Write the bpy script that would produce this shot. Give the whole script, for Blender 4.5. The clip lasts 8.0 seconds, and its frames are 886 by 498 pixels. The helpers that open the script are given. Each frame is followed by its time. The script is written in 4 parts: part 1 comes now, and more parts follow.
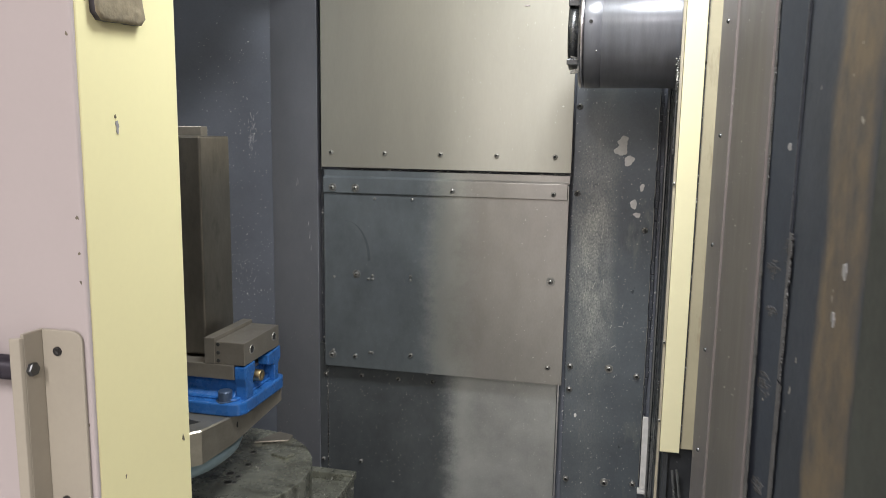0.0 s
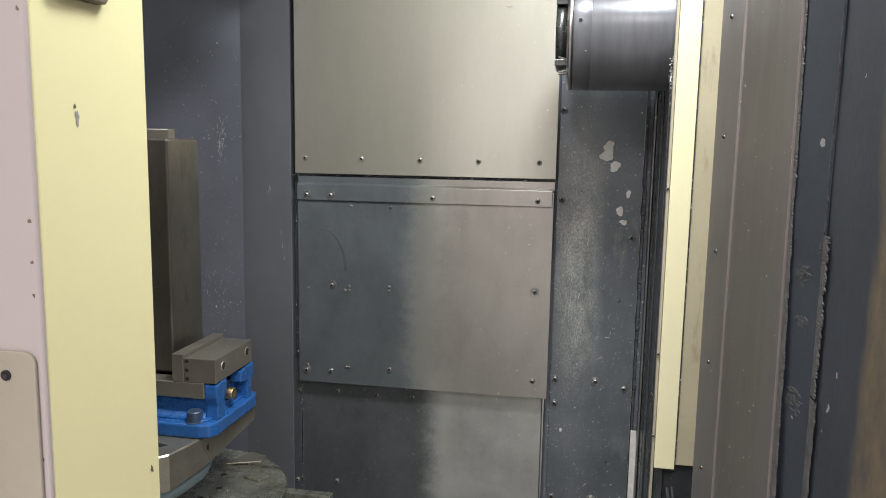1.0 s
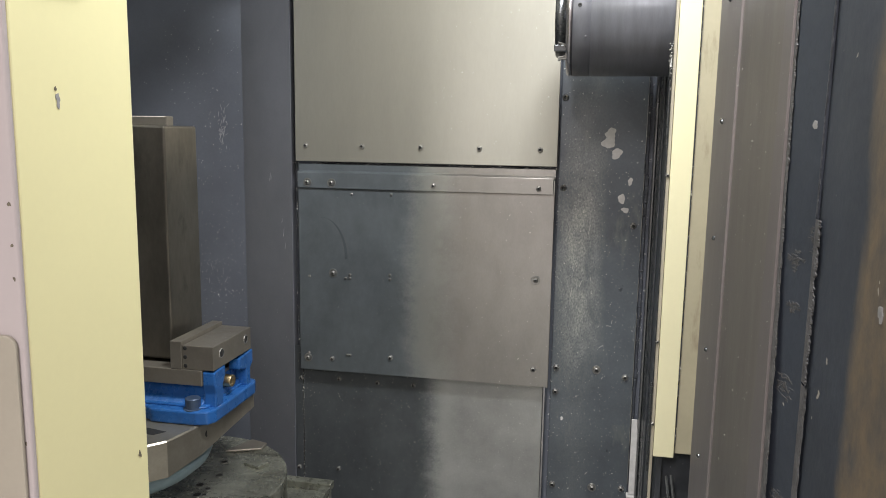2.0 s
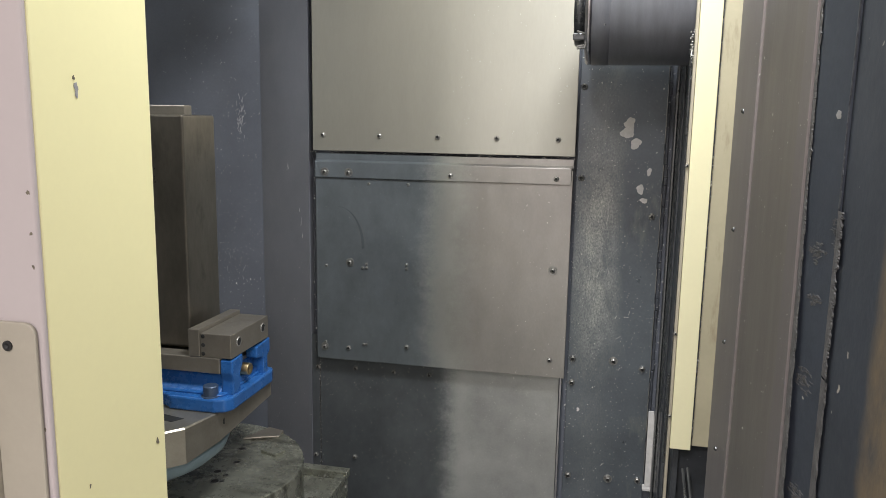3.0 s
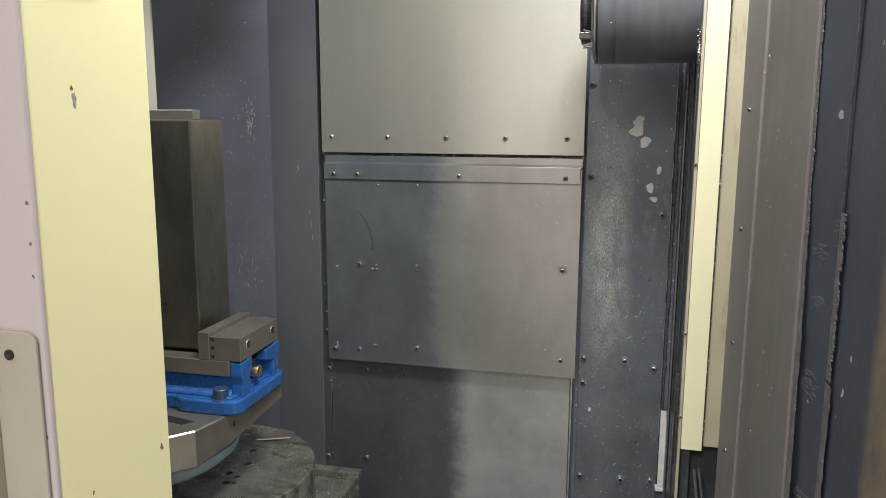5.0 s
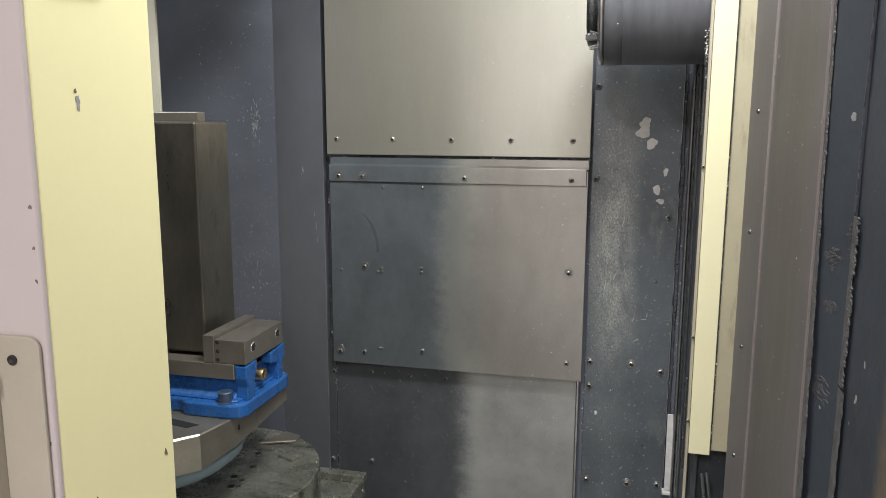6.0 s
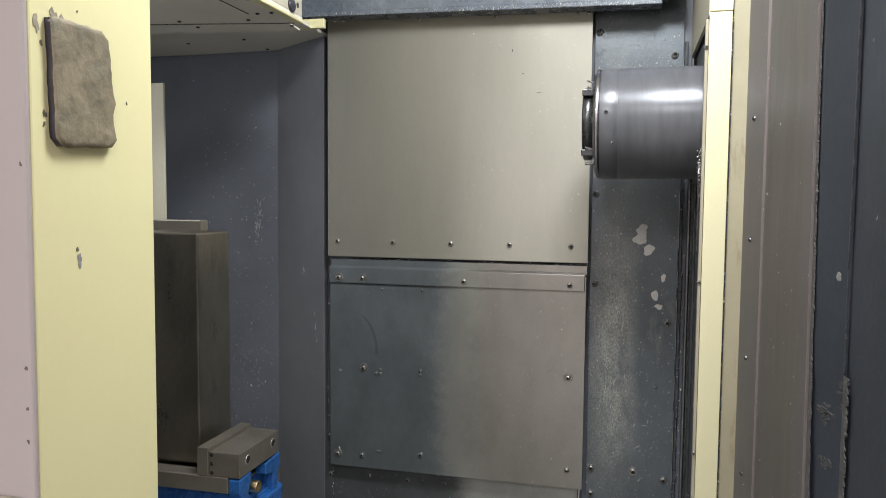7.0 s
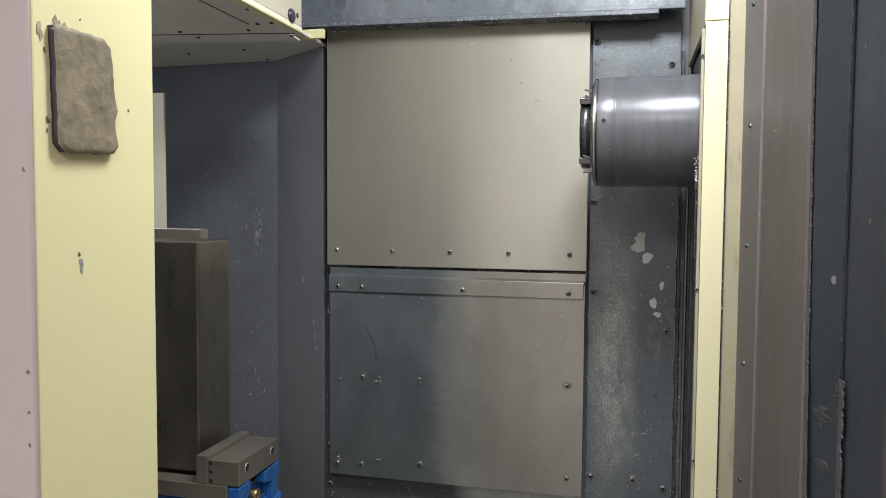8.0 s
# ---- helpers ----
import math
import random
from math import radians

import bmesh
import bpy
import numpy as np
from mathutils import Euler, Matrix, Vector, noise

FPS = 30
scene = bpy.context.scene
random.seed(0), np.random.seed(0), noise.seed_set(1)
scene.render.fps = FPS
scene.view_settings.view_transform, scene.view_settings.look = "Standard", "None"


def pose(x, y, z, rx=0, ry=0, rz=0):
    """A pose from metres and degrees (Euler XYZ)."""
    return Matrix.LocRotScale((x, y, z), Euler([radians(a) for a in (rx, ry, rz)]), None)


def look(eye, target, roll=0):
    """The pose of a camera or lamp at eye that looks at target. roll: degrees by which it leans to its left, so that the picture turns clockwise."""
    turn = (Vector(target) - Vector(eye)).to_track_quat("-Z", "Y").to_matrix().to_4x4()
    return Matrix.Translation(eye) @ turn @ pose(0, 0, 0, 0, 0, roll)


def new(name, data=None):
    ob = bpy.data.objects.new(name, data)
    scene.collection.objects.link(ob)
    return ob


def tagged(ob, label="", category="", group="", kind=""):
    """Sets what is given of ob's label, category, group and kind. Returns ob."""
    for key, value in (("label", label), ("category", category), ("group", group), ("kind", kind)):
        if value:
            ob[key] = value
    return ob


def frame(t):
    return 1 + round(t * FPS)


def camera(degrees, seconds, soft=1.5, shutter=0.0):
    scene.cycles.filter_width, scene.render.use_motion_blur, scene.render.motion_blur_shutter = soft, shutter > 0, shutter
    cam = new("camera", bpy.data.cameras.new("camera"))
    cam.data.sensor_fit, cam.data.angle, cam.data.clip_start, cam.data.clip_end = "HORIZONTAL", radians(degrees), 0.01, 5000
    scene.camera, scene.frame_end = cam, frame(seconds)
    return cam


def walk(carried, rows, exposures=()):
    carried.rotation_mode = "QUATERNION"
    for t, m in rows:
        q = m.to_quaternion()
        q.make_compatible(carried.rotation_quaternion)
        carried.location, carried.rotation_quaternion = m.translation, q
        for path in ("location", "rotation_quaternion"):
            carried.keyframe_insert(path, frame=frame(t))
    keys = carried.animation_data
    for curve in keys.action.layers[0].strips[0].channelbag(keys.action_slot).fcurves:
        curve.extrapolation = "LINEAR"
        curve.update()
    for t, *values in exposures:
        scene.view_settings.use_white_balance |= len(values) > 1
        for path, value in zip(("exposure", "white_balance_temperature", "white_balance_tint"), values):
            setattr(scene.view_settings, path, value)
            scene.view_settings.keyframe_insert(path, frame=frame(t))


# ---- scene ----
cam = camera(61.3, 8.0, soft=0.65, shutter=0.5)
PATH = [
    (0, (0.039, 0.136, 1.433), (-0.4, 2.063, 1.129), 0.9),
    (0.5, (-0.002, 0.168, 1.429), (-0.369, 2.115, 1.152), 1.1),
    (1, (-0.001, 0.19, 1.42), (-0.355, 2.139, 1.146), 1.0),
    (1.5, (0.015, 0.196, 1.415), (-0.345, 2.143, 1.131), 0.9),
    (3, (0.016, 0.201, 1.415), (-0.405, 2.128, 1.087), 1.0),
    (3.5, (0.022, 0.201, 1.417), (-0.414, 2.124, 1.084), 0.8),
    (4, (0.027, 0.202, 1.42), (-0.421, 2.123, 1.087), 0.5),
    (4.5, (0.029, 0.203, 1.42), (-0.427, 2.122, 1.085), 0.3),
    (6, (0.025, 0.212, 1.421), (-0.449, 2.127, 1.091), 0.2),
    (6.4, (0.031, 0.211, 1.43), (-0.448, 2.13, 1.132), 0.1),
    (6.5, (0.031, 0.213, 1.439), (-0.449, 2.136, 1.172), 0.2),
    (6.8, (0.031, 0.212, 1.473), (-0.453, 2.146, 1.305), 0.45),
    (7, (0.032, 0.213, 1.48), (-0.456, 2.148, 1.347), 0.5),
    (7.5, (0.032, 0.209, 1.477), (-0.456, 2.146, 1.367), 0.5),
    (8, (0.034, 0.208, 1.476), (-0.453, 2.145, 1.371), 0.4),
]
walk(cam, [(t, look(eye, target, roll)) for t, eye, target, roll in PATH],
     [(0, -0.12), (6.2, -0.12), (7.0, -0.42), (8.0, -0.48)])


# ---- world, lamps ----
world = bpy.data.worlds.new("world")
scene.world = world
world.use_nodes = True
world.node_tree.nodes["Background"].inputs[0].default_value = (0.75, 0.72, 0.74, 1)
world.node_tree.nodes["Background"].inputs[1].default_value = 0.05


def area(name, at, to, sx, sy, watts, col):
    d = bpy.data.lights.new(name, "AREA")
    d.shape, d.size, d.size_y, d.energy, d.color = "RECTANGLE", sx, sy, watts, col
    ob = new(name, d)
    ob.matrix_world = look(at, to)
    return ob


area("work_lamp_light", (0.05, 0.95, 2.215), (-0.26, 1.42, 1.12), 0.38, 0.22, 22.5, (0.945, 0.965, 0.965))
# added fill for the rear wall and slanted panel, no known source
area("side_lamp_light", (-0.99, 1.02, 1.765), (-0.84, 1.85, 1.50), 0.36, 0.10, 1.5, (0.90, 0.95, 1.0))
area("room_lamp_light", (-0.5, -1.9, 3.05), (-0.5, -1.9, 0), 0.22, 1.4, 95.0, (1.0, 0.94, 0.93))
area("room_lamp_light", (1.2, -1.9, 3.05), (1.2, -1.9, 0), 0.22, 1.4, 80.0, (1.0, 0.94, 0.93))


# ---- materials ----
def mat(name, col, rough=0.5, metal=0.0, var=0.15, scale=6.0, grain=150.0, bump=0.05, rvar=0.12,
        stain=None, chips=None, stretch=(1, 1, 1), aniso=0.0, tangent=(0, 0, 1), coat=0.0, spec=0.5, band=None, film_reflect=None):
    """Principled surface with variation at two scales. stain: (colour, amount, scale, stretch), chips: (colour, amount, scale)."""
    m = bpy.data.materials.new(name)
    m.use_nodes = True
    nt = m.node_tree
    b = nt.nodes["Principled BSDF"]
    ln = nt.links.new
    tc = nt.nodes.new("ShaderNodeTexCoord")

    def noise_node(sc, st, detail=5.0, rgh=0.6):
        mp = nt.nodes.new("ShaderNodeMapping")
        mp.inputs["Scale"].default_value = st
        ln(tc.outputs["Object"], mp.inputs["Vector"])
        n = nt.nodes.new("ShaderNodeTexNoise")
        n.inputs["Scale"].default_value, n.inputs["Detail"].default_value, n.inputs["Roughness"].default_value = sc, detail, rgh
        ln(mp.outputs[0], n.inputs["Vector"])
        return n

    def ramp(src, lo, hi):
        r = nt.nodes.new("ShaderNodeMapRange")
        r.inputs["From Min"].default_value, r.inputs["From Max"].default_value = lo, hi
        ln(src, r.inputs["Value"])
        return r.outputs[0]

    def mix(fac, a, bcol):
        x = nt.nodes.new("ShaderNodeMix")
        x.data_type = "RGBA"
        if fac is not None:
            ln(fac, x.inputs[0])
        for sock, v in ((x.inputs[6], a), (x.inputs[7], bcol)):
            if isinstance(v, tuple):
                sock.default_value = (*v, 1)
            else:
                ln(v, sock)
        return x.outputs[2]

    big = noise_node(scale, stretch)
    fine = noise_node(grain, stretch, 3.0)
    lo = tuple(c * (1 - var) for c in col)
    hi = tuple(min(1, c * (1 + var)) for c in col)
    c = mix(ramp(big.outputs[0], 0.3, 0.7), lo, hi)
    g = mix(ramp(fine.outputs[0], 0.25, 0.75), tuple(1 - var * 0.6 for _ in range(3)), (1.0, 1.0, 1.0))
    x = nt.nodes.new("ShaderNodeMix")
    x.data_type, x.blend_type = "RGBA", "MULTIPLY"
    x.inputs[0].default_value = 1.0
    ln(c, x.inputs[6]), ln(g, x.inputs[7])
    c = x.outputs[2]
    if stain:
        sn = noise_node(stain[2], stain[3], 6.0, 0.65)
        c = mix(ramp(sn.outputs[0], 0.72 - stain[1], 0.80 - stain[1] * 0.6), c, stain[0])
    if band:  # a run of rust or wear along z: colour, centre, half width, axis across it, waver, speckle
        sp = nt.nodes.new("ShaderNodeSeparateXYZ")
        ln(tc.outputs["Object"], sp.inputs[0])
        wob = noise_node(7.0, (1, 1, 0.5), 6.0, 0.7)
        ad = nt.nodes.new("ShaderNodeMath")
        ad.operation, ad.inputs[1].default_value = "MULTIPLY_ADD", band[4]
        ln(wob.outputs[0], ad.inputs[0]), ln(sp.outputs[band[3]], ad.inputs[2])
        ds = nt.nodes.new("ShaderNodeMath")
        ds.operation, ds.inputs[1].default_value = "SUBTRACT", band[1] + band[4] / 2
        ln(ad.outputs[0], ds.inputs[0])
        ab = nt.nodes.new("ShaderNodeMath")
        ab.operation = "ABSOLUTE"
        ln(ds.outputs[0], ab.inputs[0])
        inv = nt.nodes.new("ShaderNodeMapRange")
        inv.inputs["From Min"].default_value, inv.inputs["From Max"].default_value = ((band[2] + 0.012, band[2] - 0.035) if len(band) > 7 else (band[2] + 0.008, band[2] - 0.012))
        ln(ab.outputs[0], inv.inputs["Value"])
        blot = noise_node(band[5], (1, 1, 0.6), 8.0, 0.75)
        mul = nt.nodes.new("ShaderNodeMath")
        mul.operation, mul.use_clamp = "MULTIPLY", True
        ln(inv.outputs[0], mul.inputs[0]), ln(ramp(blot.outputs[0], band[6], band[6] + 0.35), mul.inputs[1])
        worn = mul.outputs[0]
        if len(band) > 7:  # worn only here and there along z
            zr = nt.nodes.new("ShaderNodeMath")
            zr.operation, zr.inputs[1].default_value = "SUBTRACT", band[7]
            ln(sp.outputs[2], zr.inputs[0])
            za = nt.nodes.new("ShaderNodeMath")
            za.operation = "ABSOLUTE"
            ln(zr.outputs[0], za.inputs[0])
            zm = nt.nodes.new("ShaderNodeMapRange")
            zm.inputs["From Min"].default_value, zm.inputs["From Max"].default_value = band[8], band[8] * 0.25
            zm.inputs["To Min"].default_value = 0.15
            ln(za.outputs[0], zm.inputs["Value"])
            patchy = noise_node(24.0, (1, 1, 0.45), 6.0, 0.7)
            m1 = nt.nodes.new("ShaderNodeMath")
            m1.operation = "MULTIPLY"
            ln(ramp(patchy.outputs[0], 0.28, 0.55), m1.inputs[0]), ln(zm.outputs[0], m1.inputs[1])
            m2 = nt.nodes.new("ShaderNodeMath")
            m2.operation, m2.use_clamp = "MULTIPLY", True
            ln(worn, m2.inputs[0]), ln(m1.outputs[0], m2.inputs[1])
            worn = m2.outputs[0]
        c = mix(worn, c, band[0])
    if chips:
        cn = noise_node(chips[2], (1, 1, 1), 2.0, 0.5)
        c = mix(ramp(cn.outputs[0], 0.80 - chips[1], 0.81 - chips[1]), c, chips[0])
    fmask = None
    if film_reflect:  # coolant residue and a dark reflection, both put into the colour up to a wavering edge across x: colour, edge, half width of the fade, waver, metal, roughness
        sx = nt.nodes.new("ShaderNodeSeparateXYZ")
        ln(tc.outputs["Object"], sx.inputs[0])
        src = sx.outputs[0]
        for sc, st, amp in ((9.0, (0.4, 1, 1), film_reflect[3]), (60.0, (1, 1, 1), film_reflect[3] * 0.5), (420.0, (1, 1, 1), film_reflect[2] * 1.2)):
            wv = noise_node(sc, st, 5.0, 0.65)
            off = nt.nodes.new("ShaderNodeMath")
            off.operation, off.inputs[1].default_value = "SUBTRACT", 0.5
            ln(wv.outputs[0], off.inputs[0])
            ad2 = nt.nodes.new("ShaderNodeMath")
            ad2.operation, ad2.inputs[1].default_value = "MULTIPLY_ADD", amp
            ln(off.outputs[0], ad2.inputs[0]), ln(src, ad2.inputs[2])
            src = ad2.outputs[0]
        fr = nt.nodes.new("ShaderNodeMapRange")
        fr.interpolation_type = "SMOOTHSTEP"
        fr.inputs["From Min"].default_value, fr.inputs["From Max"].default_value = film_reflect[1] + film_reflect[2], film_reflect[1] - film_reflect[2]
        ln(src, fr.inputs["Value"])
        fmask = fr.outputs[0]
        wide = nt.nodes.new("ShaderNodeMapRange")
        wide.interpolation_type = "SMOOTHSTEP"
        wide.inputs["From Min"].default_value, wide.inputs["From Max"].default_value = film_reflect[1] + film_reflect[2] * 2.6, film_reflect[1] - film_reflect[2] * 0.2
        wide.inputs["To Max"].default_value = film_reflect[6]
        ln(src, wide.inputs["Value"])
        c = mix(wide.outputs[0], c, (0.58, 0.60, 0.58))  # pale rim outside the dark half
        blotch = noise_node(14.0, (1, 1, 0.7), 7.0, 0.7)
        c = mix(fmask, c, mix(ramp(blotch.outputs[0], 0.3, 0.7), tuple(q * 0.82 for q in film_reflect[0]), tuple(q * 1.2 for q in film_reflect[0])))
    ln(c, b.inputs["Base Color"])
    b.inputs["Metallic"].default_value = metal

    def toward(value_or_socket, target, sock):
        mx = nt.nodes.new("ShaderNodeMix")
        ln(fmask, mx.inputs[0])
        if isinstance(value_or_socket, float):
            mx.inputs[2].default_value = value_or_socket
        else:
            ln(value_or_socket, mx.inputs[2])
        mx.inputs[3].default_value = target
        ln(mx.outputs[0], sock)

    b.inputs["Specular IOR Level"].default_value = spec
    rr = nt.nodes.new("ShaderNodeMapRange")
    rr.inputs["From Min"].default_value, rr.inputs["From Max"].default_value = 0.25, 0.75
    rr.inputs["To Min"].default_value, rr.inputs["To Max"].default_value = max(0.02, rough - rvar), min(1, rough + rvar)
    rn = noise_node(scale * 2.3, stretch, 6.0, 0.7)
    ln(rn.outputs[0], rr.inputs["Value"])
    if film_reflect:
        toward(float(metal), film_reflect[4], b.inputs["Metallic"])
        toward(rr.outputs[0], film_reflect[5], b.inputs["Roughness"])
    else:
        ln(rr.outputs[0], b.inputs["Roughness"])
    if bump:
        bp = nt.nodes.new("ShaderNodeBump")
        bp.inputs["Strength"].default_value, bp.inputs["Distance"].default_value = bump, 0.002
        ln(fine.outputs[0], bp.inputs["Height"])
        ln(bp.outputs[0], b.inputs["Normal"])
    if aniso:
        b.inputs["Anisotropic"].default_value = aniso
        tv = nt.nodes.new("ShaderNodeCombineXYZ")
        for i in range(3):
            tv.inputs[i].default_value = tangent[i]
        ln(tv.outputs[0], b.inputs["Tangent"])
    b.inputs["Coat Weight"].default_value = coat
    return m


def lamp_mat(name, col, power):
    m = bpy.data.materials.new(name)
    m.use_nodes = True
    b = m.node_tree.nodes["Principled BSDF"]
    b.inputs["Emission Color"].default_value = (*col, 1)
    b.inputs["Emission Strength"].default_value = power
    return m


STEEL = mat("brushed_stainless", (0.405, 0.390, 0.345), 0.66, 1.0, 0.06, 4.0, 260.0, 0.04, 0.05, stretch=(1.0, 1, 0.25), aniso=0.5)
# left half darkened: the mirrored dark interior is put into the colour
FILM_REFLECT = mat("oiled_stainless_and_reflection", (0.278, 0.268, 0.253), 0.36, 0.9, 0.13, 9.0, 300.0, 0.04, 0.06, stretch=(1, 1, 0.5), aniso=0.6, chips=((0.6, 0.58, 0.52), 0.055, 190.0),
           film_reflect=((0.160, 0.181, 0.197), -0.335, 0.042, 0.07, 0.5, 0.34, 0.75))
SMEAR = mat("dark_oil_smear", (0.132, 0.150, 0.163), 0.36, 0.5, 0.2, 30.0, 300.0, 0.0, 0.05)
# dark left part again carries a reflection in its colour
LOWER = mat("stained_stainless_and_reflection", (0.40, 0.405, 0.395), 0.36, 0.6, 0.2, 9.0, 260.0, 0.03, 0.06,
            film_reflect=((0.128, 0.140, 0.150), -0.296, 0.034, 0.07, 0.5, 0.36, 0.5))
PLATE = mat("worn_dark_plate", (0.122, 0.140, 0.160), 0.36, 0.5, 0.22, 6.0, 200.0, 0.12, 0.12,
            stain=((0.20, 0.215, 0.21), 0.12, 10.0, (1.3, 1, 0.45)), chips=((0.6, 0.6, 0.56), 0.075, 230.0),
            band=((0.66, 0.67, 0.61), 0.002, 0.044, 0, 0.07, 330.0, 0.36, 1.16, 0.28))
DARK = mat("dark_blue_grey_paint", (0.126, 0.138, 0.168), 0.42, 0.0, 0.18, 4.0, 220.0, 0.05, 0.08,
           chips=((0.5, 0.5, 0.48), 0.05, 120.0))
FACET = mat("grey_painted_wall", (0.192, 0.199, 0.228), 0.45, 0.0, 0.12, 5.0, 220.0, 0.03, 0.08)
BEAM = mat("splashed_grey_paint", (0.14, 0.16, 0.195), 0.28, 0.1, 0.25, 14.0, 180.0, 0.10, 0.12,
           stain=((0.22, 0.24, 0.255), 0.14, 30.0, (3.4, 1, 0.7)), chips=((0.65, 0.65, 0.62), 0.06, 240.0))
CREAM = mat("cream_paint", (0.82, 0.775, 0.455), 0.42, 0.0, 0.03, 2.0, 160.0, 0.02, 0.05)
POSTCREAM = mat("pale_cream_paint", (0.80, 0.757, 0.505), 0.42, 0.0, 0.04, 2.0, 160.0, 0.02, 0.05)
LIPCREAM = mat("brownish_cream_paint", (0.40, 0.365, 0.285), 0.5, 0.0, 0.1, 8.0, 120.0, 0.05, 0.08)
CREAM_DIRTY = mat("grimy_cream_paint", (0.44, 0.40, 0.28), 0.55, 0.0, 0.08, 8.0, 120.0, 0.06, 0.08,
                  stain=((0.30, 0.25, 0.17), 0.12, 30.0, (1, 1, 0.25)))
CEIL = mat("cream_sheet_metal", (0.80, 0.765, 0.69), 0.5, 0.0, 0.07, 3.0, 120.0, 0.03, 0.06)
# darker copy of CEIL; holds the shade on the hood's side in its colour
SIDECREAM = mat("darker_cream_sheet", (0.57, 0.535, 0.43), 0.5, 0.0, 0.07, 3.0, 120.0, 0.03, 0.06)
BOUNCE = mat("pale_bounce_sheet", (0.74, 0.71, 0.66), 0.55, 0.0, 0.12, 8.0, 120.0, 0.06, 0.08)
LILAC = mat("pale_lilac_grey_paint", (0.45, 0.405, 0.405), 0.5, 0.0, 0.03, 2.0, 200.0, 0.02, 0.05)
BRACKET = mat("ivory_paint", (0.37, 0.342, 0.283), 0.45, 0.0, 0.06, 9.0, 200.0, 0.03, 0.06)
WALLMET = mat("dull_stainless_sheet", (0.285, 0.264, 0.245), 0.45, 0.75, 0.14, 7.0, 220.0, 0.05, 0.10, stretch=(1, 1.1, 0.2),
              stain=((0.345, 0.325, 0.30), 0.13, 7.0, (1, 1, 0.35)), chips=((0.7, 0.7, 0.66), 0.04, 150.0))
WALLMET2 = mat("mauve_stainless_trim", (0.295, 0.272, 0.272), 0.45, 0.7, 0.10, 4.0, 160.0, 0.03, 0.06, stretch=(1, 1, 0.2))
RUST = mat("dark_paint_with_rust", (0.049, 0.059, 0.079), 0.5, 0.0, 0.2, 5.0, 160.0, 0.10, 0.1, chips=((0.4, 0.38, 0.34), 0.05, 70.0),
           band=((0.175, 0.138, 0.095), 0.6475, 0.046, 1, 0.085, 34.0, 0.24))
SUMP = mat("grey_sump_paint", (0.30, 0.30, 0.295), 0.5, 0.0, 0.2, 5.0, 120.0, 0.06, 0.1, stain=((0.12, 0.12, 0.12), 0.14, 8.0, (1, 1, 1)))
GRIME = mat("greenish_grimy_paint", (0.062, 0.068, 0.062), 0.5, 0.0, 0.3, 9.0, 120.0, 0.15, 0.1, stain=((0.10, 0.088, 0.066), 0.12, 14.0, (1, 1, 0.5)), chips=((0.3, 0.3, 0.28), 0.06, 90.0))
SEALANT = mat("grey_sealant", (0.115, 0.115, 0.12), 0.65, 0.0, 0.3, 60.0, 300.0, 0.4, 0.1)
SEALPALE = mat("pale_sealant", (0.105, 0.105, 0.112), 0.65, 0.0, 0.3, 60.0, 300.0, 0.4, 0.1)
SEALDARK = mat("dark_sealant", (0.048, 0.054, 0.068), 0.5, 0.0, 0.4, 60.0, 300.0, 0.5, 0.1)
BLACK = mat("black_way_cover", (0.055, 0.06, 0.068), 0.35, 0.1, 0.25, 12.0, 160.0, 0.06, 0.1, chips=((0.3, 0.3, 0.3), 0.05, 110.0))
GUIDE = mat("worn_guide_steel", (0.26, 0.265, 0.27), 0.3, 0.85, 0.2, 14.0, 200.0, 0.05, 0.1, stretch=(1, 1, 0.3))
RAIL = mat("dark_oily_rail", (0.10, 0.105, 0.11), 0.28, 0.8, 0.2, 14.0, 200.0, 0.05, 0.1)
SPINDLE = mat("turned_dark_steel", (0.165, 0.171, 0.192), 0.38, 0.40, 0.16, 10.0, 240.0, 0.04, 0.08, stretch=(6, 1, 1), aniso=0.8, tangent=(1, 0, 0))
CHROME = mat("bright_ground_steel", (0.50, 0.49, 0.52), 0.22, 1.0, 0.08, 20.0, 300.0, 0.02, 0.05)
BOLT = mat("bolt_steel", (0.46, 0.45, 0.43), 0.28, 0.8, 0.15, 90.0, 400.0, 0.03, 0.08)
HOLE = mat("dark_socket", (0.02, 0.02, 0.02), 0.6, 0.0, 0.2, 90.0, 400.0, 0.0, 0.05)
WASHER = mat("washer_steel", (0.30, 0.30, 0.29), 0.32, 0.75, 0.1, 90.0, 400.0, 0.03, 0.08)
BLOCK = mat("machined_steel_block", (0.245, 0.222, 0.188), 0.34, 0.9, 0.25, 9.0, 160.0, 0.06, 0.10, stretch=(1, 1, 0.4),
            stain=((0.14, 0.125, 0.105), 0.14, 12.0, (1, 1, 0.5)))
JAW = mat("ground_tool_steel", (0.28, 0.255, 0.218), 0.34, 0.65, 0.16, 14.0, 200.0, 0.04, 0.08)
BLUE = mat("blue_enamel", (0.023, 0.112, 0.35), 0.28, 0.0, 0.16, 16.0, 160.0, 0.05, 0.10, stain=((0.016, 0.070, 0.20), 0.15, 25.0, (1, 1, 1)))
SUBPLATE = mat("oiled_subplate_steel", (0.33, 0.305, 0.255), 0.33, 0.7, 0.2, 14.0, 240.0, 0.015, 0.05)
BOLTBLUE = mat("scuffed_dark_blue", (0.06, 0.09, 0.15), 0.4, 0.3, 0.2, 40.0, 300.0, 0.05, 0.1)
PALEBLUE = mat("pale_blue_casting", (0.26, 0.36, 0.41), 0.5, 0.0, 0.12, 14.0, 140.0, 0.1, 0.1)
